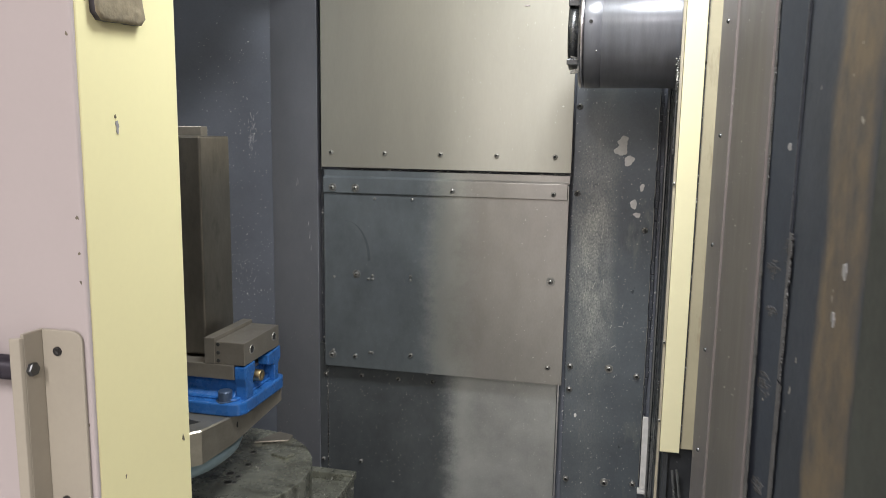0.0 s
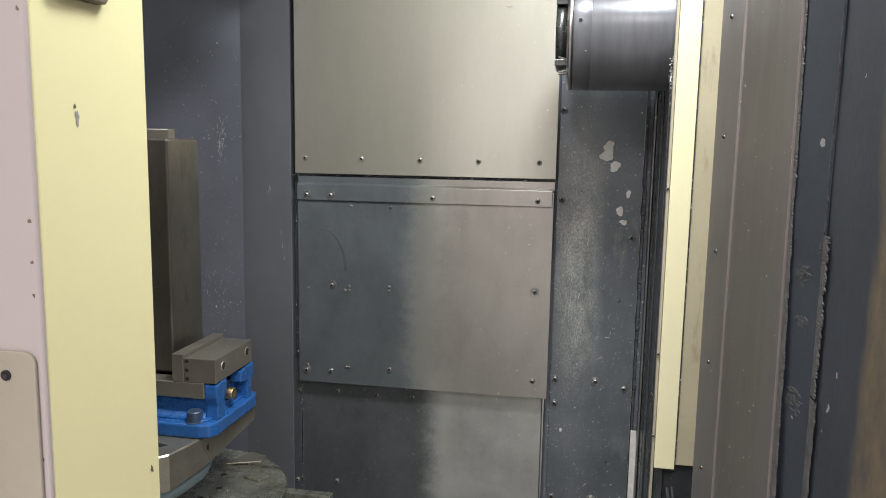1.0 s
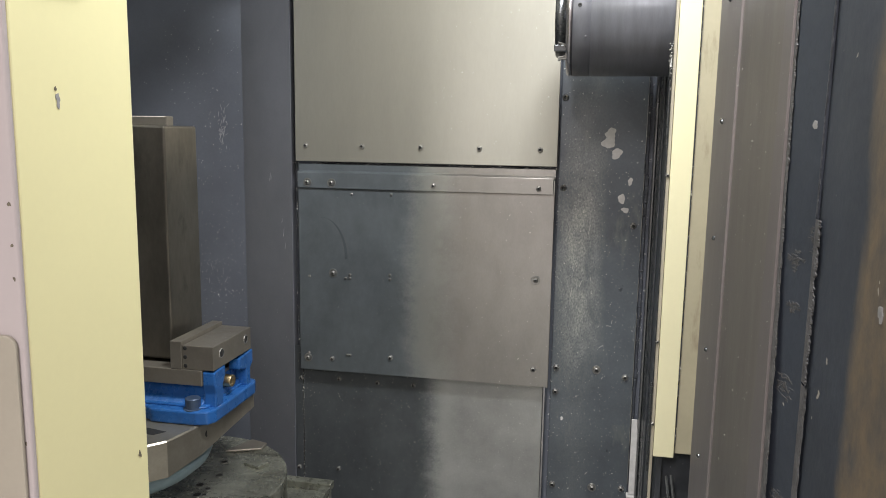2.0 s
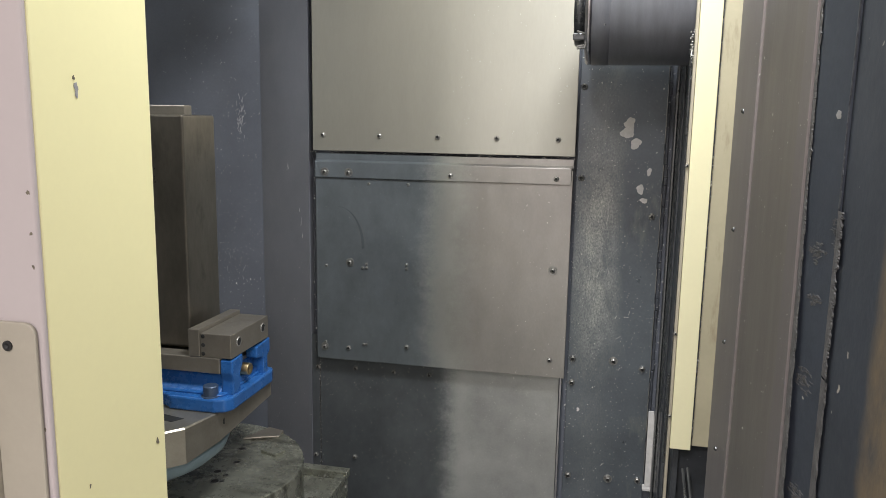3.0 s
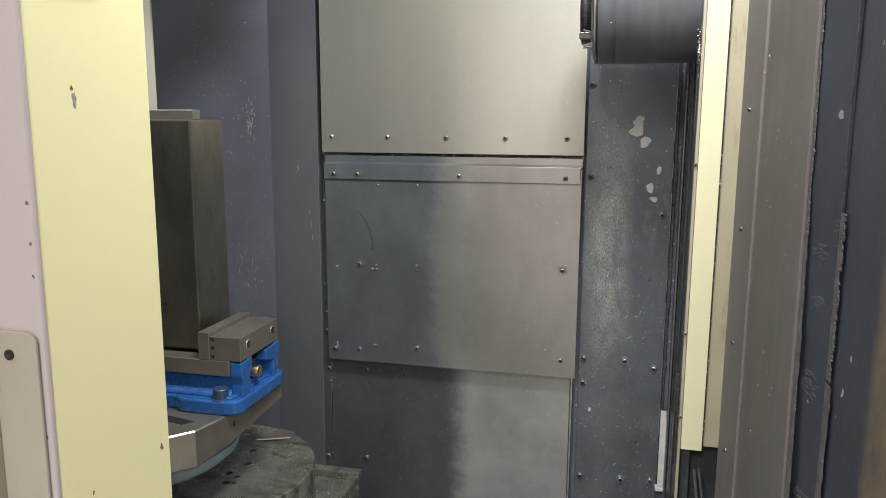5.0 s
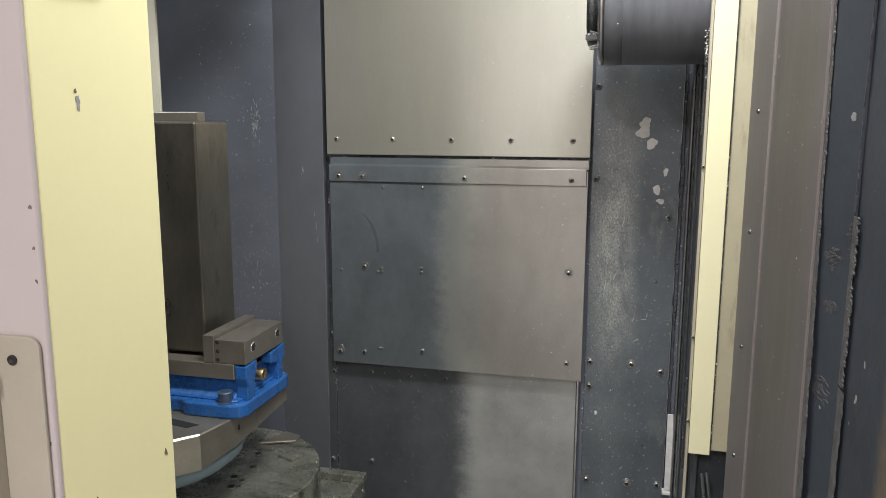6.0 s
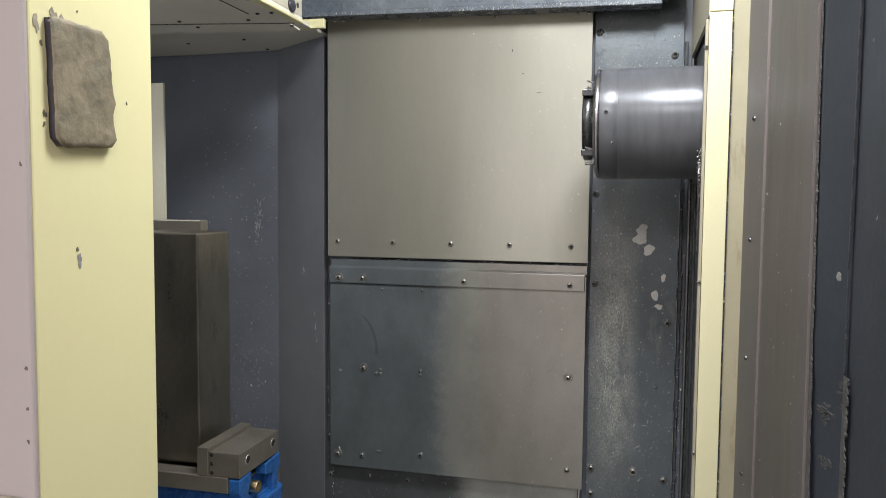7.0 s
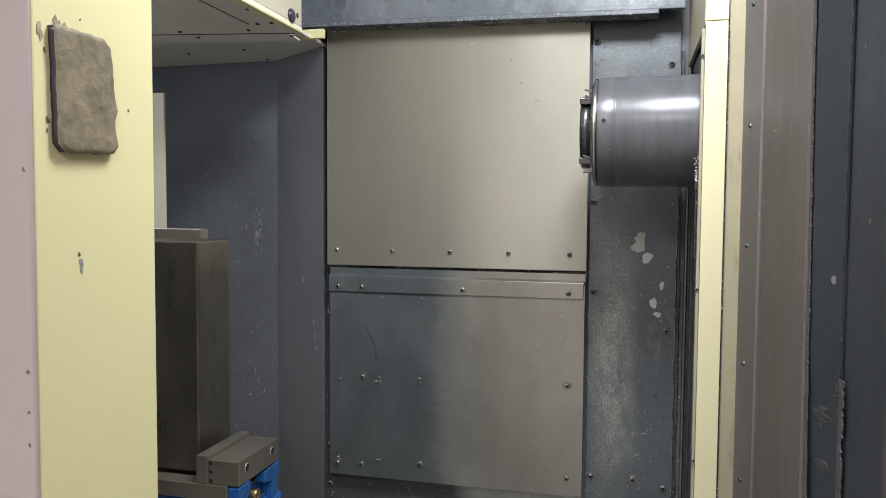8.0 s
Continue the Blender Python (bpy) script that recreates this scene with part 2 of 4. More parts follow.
TABLE = mat("greenish_worn_iron", (0.335, 0.340, 0.285), 0.28, 0.65, 0.35, 16.0, 200.0, 0.07, 0.12,
            stain=((0.075, 0.075, 0.06), 0.19, 9.0, (0.6, 2.6, 1)), chips=((0.5, 0.5, 0.46), 0.07, 230.0))
BRASS = mat("brass", (0.55, 0.43, 0.25), 0.32, 1.0, 0.1, 60.0, 300.0, 0.03, 0.06)
MAGNET = mat("rough_grey_brown_pad", (0.255, 0.218, 0.150), 0.58, 0.0, 0.32, 60.0, 130.0, 0.55, 0.1, stain=((0.14, 0.145, 0.115), 0.17, 34.0, (1, 1, 1)))
TUBE = mat("dark_handle_tube", (0.05, 0.045, 0.06), 0.3, 0.4, 0.1, 20.0, 200.0, 0.02, 0.05)
FLECK = mat("metal_swarf", (0.62, 0.61, 0.58), 0.35, 0.3, 0.1, 100.0, 300.0, 0.0, 0.1)
DUST = mat("pale_dried_speckle", (0.33, 0.34, 0.34), 0.5, 0.2, 0.1, 100.0, 300.0, 0.0, 0.1)
BAREPAINT = mat("bare_primer_patch", (0.62, 0.61, 0.60), 0.6, 0.0, 0.12, 80.0, 300.0, 0.05, 0.05)
SCUFF = mat("scuffed_paint", (0.34, 0.34, 0.35), 0.5, 0.0, 0.2, 100.0, 300.0, 0.0, 0.05)
RESIDUE = mat("glue_residue", (0.40, 0.36, 0.28), 0.7, 0.0, 0.3, 150.0, 500.0, 0.0, 0.05)
DARKCHIP = mat("dark_paint_chip", (0.16, 0.14, 0.10), 0.7, 0.0, 0.3, 150.0, 500.0, 0.0, 0.05)
CONCRETE = mat("concrete_floor", (0.42, 0.41, 0.40), 0.6, 0.0, 0.15, 2.0, 60.0, 0.1, 0.1)
ROOMWALL = mat("workshop_wall", (0.66, 0.63, 0.60), 0.8, 0.0, 0.06, 1.0, 40.0, 0.05, 0.05)
GLOW_ROOM = lamp_mat("room_lamp_glow", (1.0, 0.95, 0.94), 3.0)


# ---- builders ----
def thing(name, label, category, at=(0, 0, 0), group="", kind=""):
    ob = new(name)
    ob.location = at
    ob.empty_display_size = 0.02
    return tagged(ob, label, category, group, kind)


def finish(bm, name):
    me = bpy.data.meshes.new(name)
    bmesh.ops.recalc_face_normals(bm, faces=bm.faces)
    bm.to_mesh(me)
    bm.free()
    return me


def part(name, bm, material, parent, label="", smooth=False):
    me = bm if isinstance(bm, bpy.types.Mesh) else finish(bm, name)
    if not me.materials:
        me.materials.append(material)
    if smooth:
        me.shade_smooth()
    ob = new(name, me)
    if parent is not None:
        ob.parent = parent
        root = parent
        off = Vector((0, 0, 0))
        while root is not None:
            off += root.location
            root = root.parent
        ob.location = -off
    return tagged(ob, label)


def solid(name, bm, material, label, category="", group="", kind="structure", smooth=False):
    return tagged(part(name, bm, material, None, smooth=smooth), label, category, group, kind)


def bevel(bm, w, seg=2):
    bmesh.ops.bevel(bm, geom=list(bm.edges), offset=w, segments=seg, affect="EDGES", profile=0.5, clamp_overlap=True)


def box(x0, x1, y0, y1, z0, z1, bev=0.0, seg=2, bm=None):
    own = bmesh.new()
    bmesh.ops.create_cube(own, size=1.0)
    for v in own.verts:
        v.co = Vector(((x0 + x1) / 2 + v.co.x * (x1 - x0), (y0 + y1) / 2 + v.co.y * (y1 - y0), (z0 + z1) / 2 + v.co.z * (z1 - z0)))
    if bev:
        bevel(own, bev, seg)
    return merge(bm, own)


def merge(bm, own):
    if bm is None:
        return own
    me = bpy.data.meshes.new("tmp")
    own.to_mesh(me)
    own.free()
    bm.from_mesh(me)
    bpy.data.meshes.remove(me)
    return bm


def prism(poly, z0, z1, bev=0.0, axis="z", bm=None):
    """A polygon pulled along an axis. poly: (x, y) for z, (x, z) for y, (y, z) for x."""
    own = bmesh.new()

    def at(p, h):
        return {"z": (p[0], p[1], h), "y": (p[0], h, p[1]), "x": (h, p[0], p[1])}[axis]

    lo = [own.verts.new(at(p, z0)) for p in poly]
    hi = [own.verts.new(at(p, z1)) for p in poly]
    own.faces.new(lo), own.faces.new(hi[::-1])
    for i in range(len(poly)):
        j = (i + 1) % len(poly)
        own.faces.new((lo[i], hi[i], hi[j], lo[j]))
    bmesh.ops.recalc_face_normals(own, faces=own.faces)
    if bev:
        bevel(own, bev)
    return merge(bm, own)


def lathe(profile, seg=32, axis="z", at=(0, 0, 0), bm=None):
    """A profile of (radius, height) turned round an axis."""
    own = bmesh.new()
    rings = []
    for r, h in profile:
        ring = []
        for k in range(seg if r > 1e-6 else 1):
            a = 2 * math.pi * k / seg
            p = (r * math.cos(a), r * math.sin(a), h)
            p = {"z": p, "x": (p[2], p[0], p[1]), "y": (p[0], p[2], p[1])}[axis]
            ring.append(own.verts.new(Vector(p) + Vector(at)))
        rings.append(ring)
    for a, b in zip(rings, rings[1:]):
        for k in range(seg):
            q = [a[k % len(a)], a[(k + 1) % len(a)], b[(k + 1) % len(b)], b[k % len(b)]]
            q = list(dict.fromkeys(q))
            if len(q) > 2:
                own.faces.new(q)
    bmesh.ops.recalc_face_normals(own, faces=own.faces)
    return merge(bm, own)


def bar(a, b, r, bm=None):
    """A thin four-sided bar between two points."""
    a, b = Vector(a), Vector(b)
    d = (b - a).normalized()
    u = d.cross(Vector((0, 0, 1)) if abs(d.z) < 0.9 else Vector((0, 1, 0))).normalized() * r
    w = d.cross(u)
    own = bmesh.new()
    lo = [own.verts.new(a + q) for q in (u, w, -u, -w)]
    hi = [own.verts.new(b + q) for q in (u, w, -u, -w)]
    own.faces.new(lo), own.faces.new(hi[::-1])
    for k in range(4):
        own.faces.new((lo[k], hi[k], hi[(k + 1) % 4], lo[(k + 1) % 4]))
    return merge(bm, own)


def button_bolt(r, metal=BOLT):
    """A button-head bolt that faces -y, its seat at the origin, with a hexagon socket."""
    bm = lathe([(r, 0.0), (r, -0.12 * r), (0.93 * r, -0.45 * r), (0.7 * r, -0.8 * r), (0.48 * r, -0.95 * r)], 16, "y")
    own = bmesh.new()
    out = [own.verts.new((0.48 * r * math.cos(2 * math.pi * k / 16), -0.95 * r, 0.48 * r * math.sin(2 * math.pi * k / 16))) for k in range(16)]
    deep = [own.verts.new((0.40 * r * math.cos(2 * math.pi * k / 16), -0.35 * r, 0.40 * r * math.sin(2 * math.pi * k / 16))) for k in range(16)]
    for k in range(16):
        own.faces.new((out[k], out[(k + 1) % 16], deep[(k + 1) % 16], deep[k]))
    own.faces.new(deep)
    n = len(bm.faces)
    bm = merge(bm, own)
    bm.faces.ensure_lookup_table()
    for f in list(bm.faces)[n:]:
        f.material_index = 1
    me = bpy.data.meshes.new("bolt")
    bm.to_mesh(me)
    bm.free()
    me.materials.append(metal), me.materials.append(HOLE)
    return me


BOLT_M = button_bolt(0.0054)
BOLT_S = button_bolt(0.0032)
BOLT_L = button_bolt(0.0068)
BOLT_D = button_bolt(0.0030, RAIL)
WASHER_ME = finish(lathe([(0.0062, 0.0), (0.0062, -0.0010), (0.0086, -0.0013), (0.0092, -0.0006), (0.0092, 0.0)], 20, "y"), "washer")
WASHER_ME.materials.append(WASHER)


def bolt(parent, x, y, z, me=BOLT_M, turn=0.0, washer=False):
    """A bolt on a face; turn about z in degrees, 0 faces -y."""
    d = Vector((0, -1, 0)) if not turn else Vector((math.sin(radians(turn)), -math.cos(radians(turn)), 0))
    if washer:
        w = new("washer", WASHER_ME)
        w.parent = parent
        w.matrix_basis = Matrix.Translation(-parent.location) @ pose(x, y, z, 0, 0, turn)
    ob = new("bolt", me)
    ob.parent = parent
    p = Vector((x, y, z)) + d * (0.0002 if washer else 0.0)
    ob.matrix_basis = Matrix.Translation(-parent.location) @ pose(*p, 0, random.uniform(0, 60), turn)
    return ob


def flecks(name, label, count, spot, size, material, seed, category="swarf"):
    """Loose slivers lying on a surface. spot(rng) gives a place, two directions in the surface and its normal."""
    rng = random.Random(seed)
    verts, faces = [], []
    for _ in range(count):
        p, u, v, n = (Vector(q) for q in spot(rng))
        a, s = rng.uniform(0, math.pi), size * rng.uniform(0.35, 1.2) * (2.0 if rng.random() < 0.06 else 1)
        e1 = (u * math.cos(a) + v * math.sin(a)) * s
        e2 = (v * math.cos(a) - u * math.sin(a)) * s * rng.uniform(0.25, 0.8)
        lift = n * rng.uniform(0.2, 0.7) * s
        base = len(verts)
        q = p + n * 0.0004
        verts += [q - e1, q + e2, q + e1, q - e2, q + lift]
        faces += [(base, base + 1, base + 4), (base + 1, base + 2, base + 4), (base + 2, base + 3, base + 4), (base + 3, base, base + 4), (base, base + 3, base + 2, base + 1)]
    me = bpy.data.meshes.new(name)
    me.from_pydata([tuple(v) for v in verts], [], faces)
    me.materials.append(material)
    return tagged(new(name, me), label, category, kind="stuff")


def on_y(x0, x1, y, z0, z1, power=1.0):
    return lambda r: ((x0 + (x1 - x0) * r.random(), y, z0 + (z1 - z0) * r.random() ** power), (1, 0, 0), (0, 0, 1), (0, -1, 0))


def blob(cx, cz, rx, rz, seed, n=18, rough=0.35):
    rng = random.Random(seed)
    ph = [rng.uniform(0, 6.28) for _ in range(4)]
    pts = []
    for k in range(n):
        a = 2 * math.pi * k / n
        w = 1 + rough * (0.5 * math.sin(2 * a + ph[0]) + 0.35 * math.sin(3 * a + ph[1]) + 0.3 * math.sin(5 * a + ph[2])) + rough * 0.4 * (rng.random() - 0.5)
        pts.append((cx + rx * w * math.cos(a), cz + rz * w * math.sin(a)))
    return pts


# ---- structure: the enclosure ----
RX = 0.166      # face of the near side wall
# unseen floor, its grey lightened to bounce light into the enclosure
solid("floor", box(-1.3, 0.6, 0.4, 2.1, 0.36, 0.40), SUMP, "grey painted sump floor under the machine table", "floor")
solid("ground", box(-3.5, 3.5, -3.5, 3.5, -0.05, 0.0), CONCRETE, "grey concrete workshop floor", "floor")
solid("wall_left", box(-1.30, -1.25, 0.75, 2.05, 0.40, 2.32), CEIL, "cream painted inner side wall", "wall")
solid("wall_rear", prism([(-1.25, 1.86), (-0.778, 1.832), (-0.778, 1.88), (-1.25, 1.91)], 0.40, 2.32), DARK,
      "dark blue-grey painted rear wall flecked with swarf", "wall")
solid("wall_facet", prism([(-0.778, 1.831), (-0.6115, 1.713), (-0.6115, 1.76), (-0.778, 1.88)], 0.40, 2.16, 0.002), FACET,
      "slanted grey painted wall panel between rear wall and cover plates", "wall")
solid("wall_backing", box(-0.6110, 0.60, 1.733, 1.78, 0.40, 2.32), DARK, "dark rear wall behind the cover plates", "wall")
solid("ceiling", box(-1.30, 0.60, 0.40, 2.10, 2.28, 2.32), CEIL, "cream sheet metal enclosure roof", "ceiling")

# side wall beside the doorway, in sheets from far to near
wall_right = thing("wall_right", "side wall of stainless sheets and dark peeling paint", "wall", kind="structure")
part("trim_sheet", box(RX, RX + 0.003, 1.0645, 1.207, 0.40, 2.28, 0.0008), WALLMET2, wall_right, "mauve-grey stainless trim strip with small screws")
part("ridge", box(RX - 0.0018, RX + 0.002, 1.0605, 1.0640, 0.40, 2.28, 0.0008), WALLMET2, wall_right)
part("stainless_sheet", box(RX + 0.001, RX + 0.003, 0.8765, 1.060, 0.40, 2.28, 0.0008), WALLMET, wall_right, "dull brownish stainless sheet")
part("edge_fold", prism([(0.8725, 0.40), (0.8725, 2.28), (0.8480, 2.28), (0.8460, 1.60), (0.8310, 1.126), (0.8180, 0.40)], RX - 0.0003, RX + 0.003, 0.0006, "x"), WALLMET2, wall_right)
part("fold_gap", box(RX + 0.0022, RX + 0.0032, 0.8720, 0.8770, 0.40, 2.28), HOLE, wall_right, "dark joint beside the fold")
part("painted_sheet", prism([(RX + 0.0033, 1.20), (RX + 0.0033, 0.832), (RX + 0.014, 0.788), (RX + 0.03, 0.788), (RX + 0.03, 1.20)], 0.40, 2.28), RUST, wall_right, "dark blue-grey painted sheet")
part("painted_sheet", box(RX + 0.016, RX + 0.03, 0.602, 0.7878, 0.40, 2.28), RUST, wall_right, "dark sheet with a brown rust streak")
part("painted_sheet", box(RX + 0.0161, RX + 0.03, 0.40, 0.6019, 0.40, 2.28), GRIME, wall_right, "grimy greenish grey sheet")
for k in range(9):
    bolt(wall_right, RX, 1.139, 1.159 + 0.1387 * (k - 3), BOLT_D, -90)
part("back_sheet", box(0.60, 0.62, 0.40, 1.78, 0.40, 2.28), BLACK, wall_right)


def painted_x(y):
    """The face of the painted sheet at y."""
    return RX + 0.0033 + max(0.0, 0.832 - y) * 0.2432


def ragged_strip(name, outer, inner, face, z0, z1, amp, material, parent, label, seed, step=0.0016):
    """A thin smear along z on the side wall with a torn outer edge. outer, inner: y at z; face: x at y."""
    rng = random.Random(seed)
    bm = bmesh.new()
    rows, z, slow, fast = [], z0, 0.0, 0.0
    while z < z1:
        slow = 0.97 * slow + rng.uniform(-1, 1) * amp * 0.14
        fast = 0.55 * fast + rng.uniform(-1, 1) * amp * 0.42
        a = outer(z) + slow + fast - (amp * 1.4 * rng.random() if rng.random() < 0.03 else 0)
        b = inner(z)
        h = 0.0003 + rng.uniform(0, 0.0003)
        rows.append([bm.verts.new((face(q) - g, q, z)) for q, g in ((a, -0.0002), (a + (b - a) * 0.15, h), (a + (b - a) * 0.6, h * 0.7), (b, 0.0002))])
        z += step * rng.uniform(0.6, 1.4)
    for p, q in zip(rows, rows[1:]):
        for k in range(3):
            bm.faces.new((p[k], p[k + 1], q[k + 1], q[k]))
    return part(name, bm, material, parent, label)


def flake(y, z, ry, rz, seed, bm=None, rough=0.9, n=8):
    """A thin flake that lies on the painted sheet."""
    own = prism(blob(y, z, ry, rz, seed, n, rough), -0.0003, 0.0010, 0, "x")
    for v in own.verts:
        v.co.x += painted_x(v.co.y)
    return merge(bm, own)


def torn_cluster(y, z, ry, rz, count, seed, material, label):
    """Peeling specks round a place on the painted sheet, as one flaked patch."""
    rng = random.Random(seed)
    bm = None
    for q in range(count):
        a, d = rng.uniform(0, 6.28), rng.random() ** 0.7
        cy, cz = y + ry * d * math.cos(a), z + rz * d * math.sin(a)
        s = rng.uniform(0.5, 1.3)
        bm = flake(cy, cz, 0.0032 * s, 0.0008 * s * rng.uniform(0.6, 1.8), seed * 50 + q, bm)
    part("flaked_patch", bm, material, wall_right, label)


def fold_edge_y(z):
    return min(0.846, 0.831 + 0.0316 * (z - 1.126))


ragged_strip("sealant_bead", lambda z: min(0.840, 0.815 + 0.055 * (z - 1.126)), lambda z: fold_edge_y(z) + 0.0008, lambda y: min(painted_x(y), RX + 0.0030) - 0.0008, 0.42, 2.10, 0.0026, SEALANT, wall_right, "torn grey sealant smear along the fold", 3, 0.0012)
ragged_strip("seam_bead", lambda z: 0.772, lambda z: 0.7865, lambda y: RX + 0.0137, 0.42, 1.235, 0.0026, SEALPALE, wall_right, "peeling pale sealant along a seam", 4, 0.002)
ragged_strip("seam_bead", lambda z: 0.774, lambda z: 0.787, lambda y: RX + 0.0137, 1.235, 1.36, 0.0045, SEALPALE, wall_right, "torn pale sealant along a seam", 6, 0.0010)
ragged_strip("seam_bead", lambda z: 0.785, lambda z: 0.7885, lambda y: RX + 0.0137, 1.36, 2.10, 0.0016, SEALDARK, wall_right, "dark sealant along a seam", 5, 0.002)
for k, (y, z, ry, rz, n) in enumerate(((0.808, 1.324, 0.012, 0.0085, 34), (0.810, 1.288, 0.009, 0.006, 18), (0.812, 1.222, 0.013, 0.0105, 30), (0.806, 1.130, 0.011, 0.008, 22), (0.786, 1.345, 0.006, 0.016, 22))):
    torn_cluster(y, z, ry, rz, n, 200 + k, SEALPALE, "flaking grey paint")
part("bare_patch", flake(0.800, 1.4270, 0.0036, 0.0028, 77, None, 0.3, 14), SCUFF, wall_right)
for k, (y, z, ry, rz) in enumerate(((0.640, 1.352, 0.0035, 0.006), (0.655, 1.318, 0.003, 0.005))):
    part("bare_patch", prism(blob(y, z, ry, rz, 90 + k, 12, 0.4), RX + 0.0152, RX + 0.0165, 0, "x"), SCUFF, wall_right)

# rear cover plates
upper = thing("upper_cover_plate", "large brushed stainless cover plate screwed to the rear wall", "panel", (-0.32, 1.69, 1.36))
part("sheet", box(-0.593, -0.049, 1.690, 1.694, 1.3575, 1.93, 0.0008), STEEL, upper)
part("spacer", box(-0.585, -0.055, 1.694, 1.733, 1.372, 1.93), DARK, upper)
for x in (-0.570, -0.4475, -0.324, -0.2035, -0.0826):
    bolt(upper, x, 1.690, 1.390)
for x, z in ((-0.577, 1.849), (-0.556, 1.848), (-0.394, 1.844), (-0.236, 1.8415), (-0.077, 1.8385), (-0.056, 1.838)):
    bolt(upper, x, 1.690, z)
part("dent", prism(blob(-0.149, 1.690, 0.0055, 0.0016, 1, 10), 1.6893, 1.6902, 0, "y"), CHROME, upper)
for x, z, rx, rz in ((-0.203, 1.772, 0.0008, 0.003), (-0.182, 1.727, 0.0009, 0.002)):
    part("nick", prism(blob(x, z, rx, rz, 7, 10), 1.6895, 1.6902, 0, "y"), HOLE, upper)

middle = thing("middle_cover_plate", "oil-filmed stainless cover plate, dark reflection in its colour, with a folded top strip", "panel", (-0.32, 1.69, 0.91))
part("sheet", box(-0.588, -0.051, 1.691, 1.695, 0.905, 1.330, 0.0008), FILM_REFLECT, middle)
part("fold", box(-0.588, -0.051, 1.6950, 1.6985, 1.3350, 1.3515), FILM_REFLECT, middle)
part("fold_edge", prism([(1.6866, 1.3347), (1.6949, 1.3385), (1.6949, 1.3310), (1.6912, 1.3310)], -0.588, -0.051, 0, "x"), FILM_REFLECT, middle)
part("top_strip", box(-0.588, -0.054, 1.6865, 1.691, 1.302, 1.3345, 0.0009), FILM_REFLECT, middle, "folded stainless strip along the top edge")
part("spacer", box(-0.580, -0.058, 1.695, 1.733, 0.945, 1.33), DARK, middle)
for x, w in ((-0.566, True), (-0.513, True), (-0.296, False), (-0.083, False)):
    bolt(middle, x, 1.6865, 1.3135, BOLT_M, 0, w)
for x, z, me, w in ((-0.470, 1.291, BOLT_S, False), (-0.385, 1.292, BOLT_S, False), (-0.565, 1.113, BOLT_S, False), (-0.512, 1.122, BOLT_M, True),
                    (-0.4835, 1.1120, BOLT_S, False), (-0.4745, 1.1205, BOLT_S, False), (-0.4745, 1.1125, BOLT_S, False), (-0.387, 1.115, BOLT_S, False), (-0.387, 1.124, BOLT_S, False),
                    (-0.083, 1.129, BOLT_M, True), (-0.570, 0.932, BOLT_M, True), (-0.568, 0.943, BOLT_S, False), (-0.515, 0.933, BOLT_M, False),
                    (-0.481, 0.944, BOLT_S, False), (-0.475, 0.944, BOLT_S, False), (-0.385, 0.945, BOLT_M, False), (-0.082, 0.942, BOLT_M, False)):
    bolt(middle, x, 1.691, z, me, 0, w)

smear = bmesh.new()
arc = [((-0.537 + 0.0555 * math.sin(radians(a)), 1.154 + 0.0865 * math.cos(radians(a))), 0.0008 + 0.0034 * math.sin(radians(a)) ** 2) for a in range(0, 91, 6)]
rows = [[smear.verts.new((x - w, 1.6908, z - w * 0.4)), smear.verts.new((x + w * 0.4, 1.6908, z + w * 0.2))] for (x, z), w in arc]
for p, q in zip(rows, rows[1:]):
    smear.faces.new((p[0], p[1], q[1], q[0]))
part("oil_smear", smear, SMEAR, middle, "dark curved oil smear")

lower = thing("lower_cover_plate", "stained stainless lower cover plate, dark reflection in its colour, flecked with swarf", "panel", (-0.32, 1.715, 0.45))
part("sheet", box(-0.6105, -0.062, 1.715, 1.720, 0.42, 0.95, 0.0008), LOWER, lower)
part("edge_strip", box(-0.061, -0.056, 1.708, 1.722, 0.42, 0.905, 0.001), CHROME, lower, "bright edge strip")
part("edge_strip", box(-0.5915, -0.5900, 1.7135, 1.715, 0.60, 0.90), CHROME, lower, "thin bright joint line")
for x, z in ((-0.603, 0.666), (-0.510, 0.671), (-0.508, 0.880), (-0.596, 0.876), (-0.42, 0.879), (-0.34, 0.879)):
    bolt(lower, x, 1.715, z)

right_plate = thing("side_cover_plate", "dark worn steel cover plate with scratches and bare patches", "panel", (0.03, 1.721, 0.45))
part("sheet", box(-0.046, 0.120, 1.721, 1.727, 0.42, 1.93, 0.0008), PLATE, right_plate)
for x, z, me, w in ((0.104, 1.243, BOLT_L, False), (0.046, 0.942, BOLT_L, True), (0.104, 0.930, BOLT_L, False), (-0.036, 0.941, BOLT_L, False),
                    (-0.036, 0.889, BOLT_L, False), (-0.035, 0.683, BOLT_L, False), (0.048, 0.684, BOLT_L, True), (0.108, 0.688, BOLT_L, False),
                    (-0.036, 1.315, BOLT_L, False), (-0.037, 1.806, BOLT_L, False), (0.104, 1.757, BOLT_L, False), (-0.038, 1.493, BOLT_L, False)):
    bolt(right_plate, x, 1.721, z, me, 0, w)
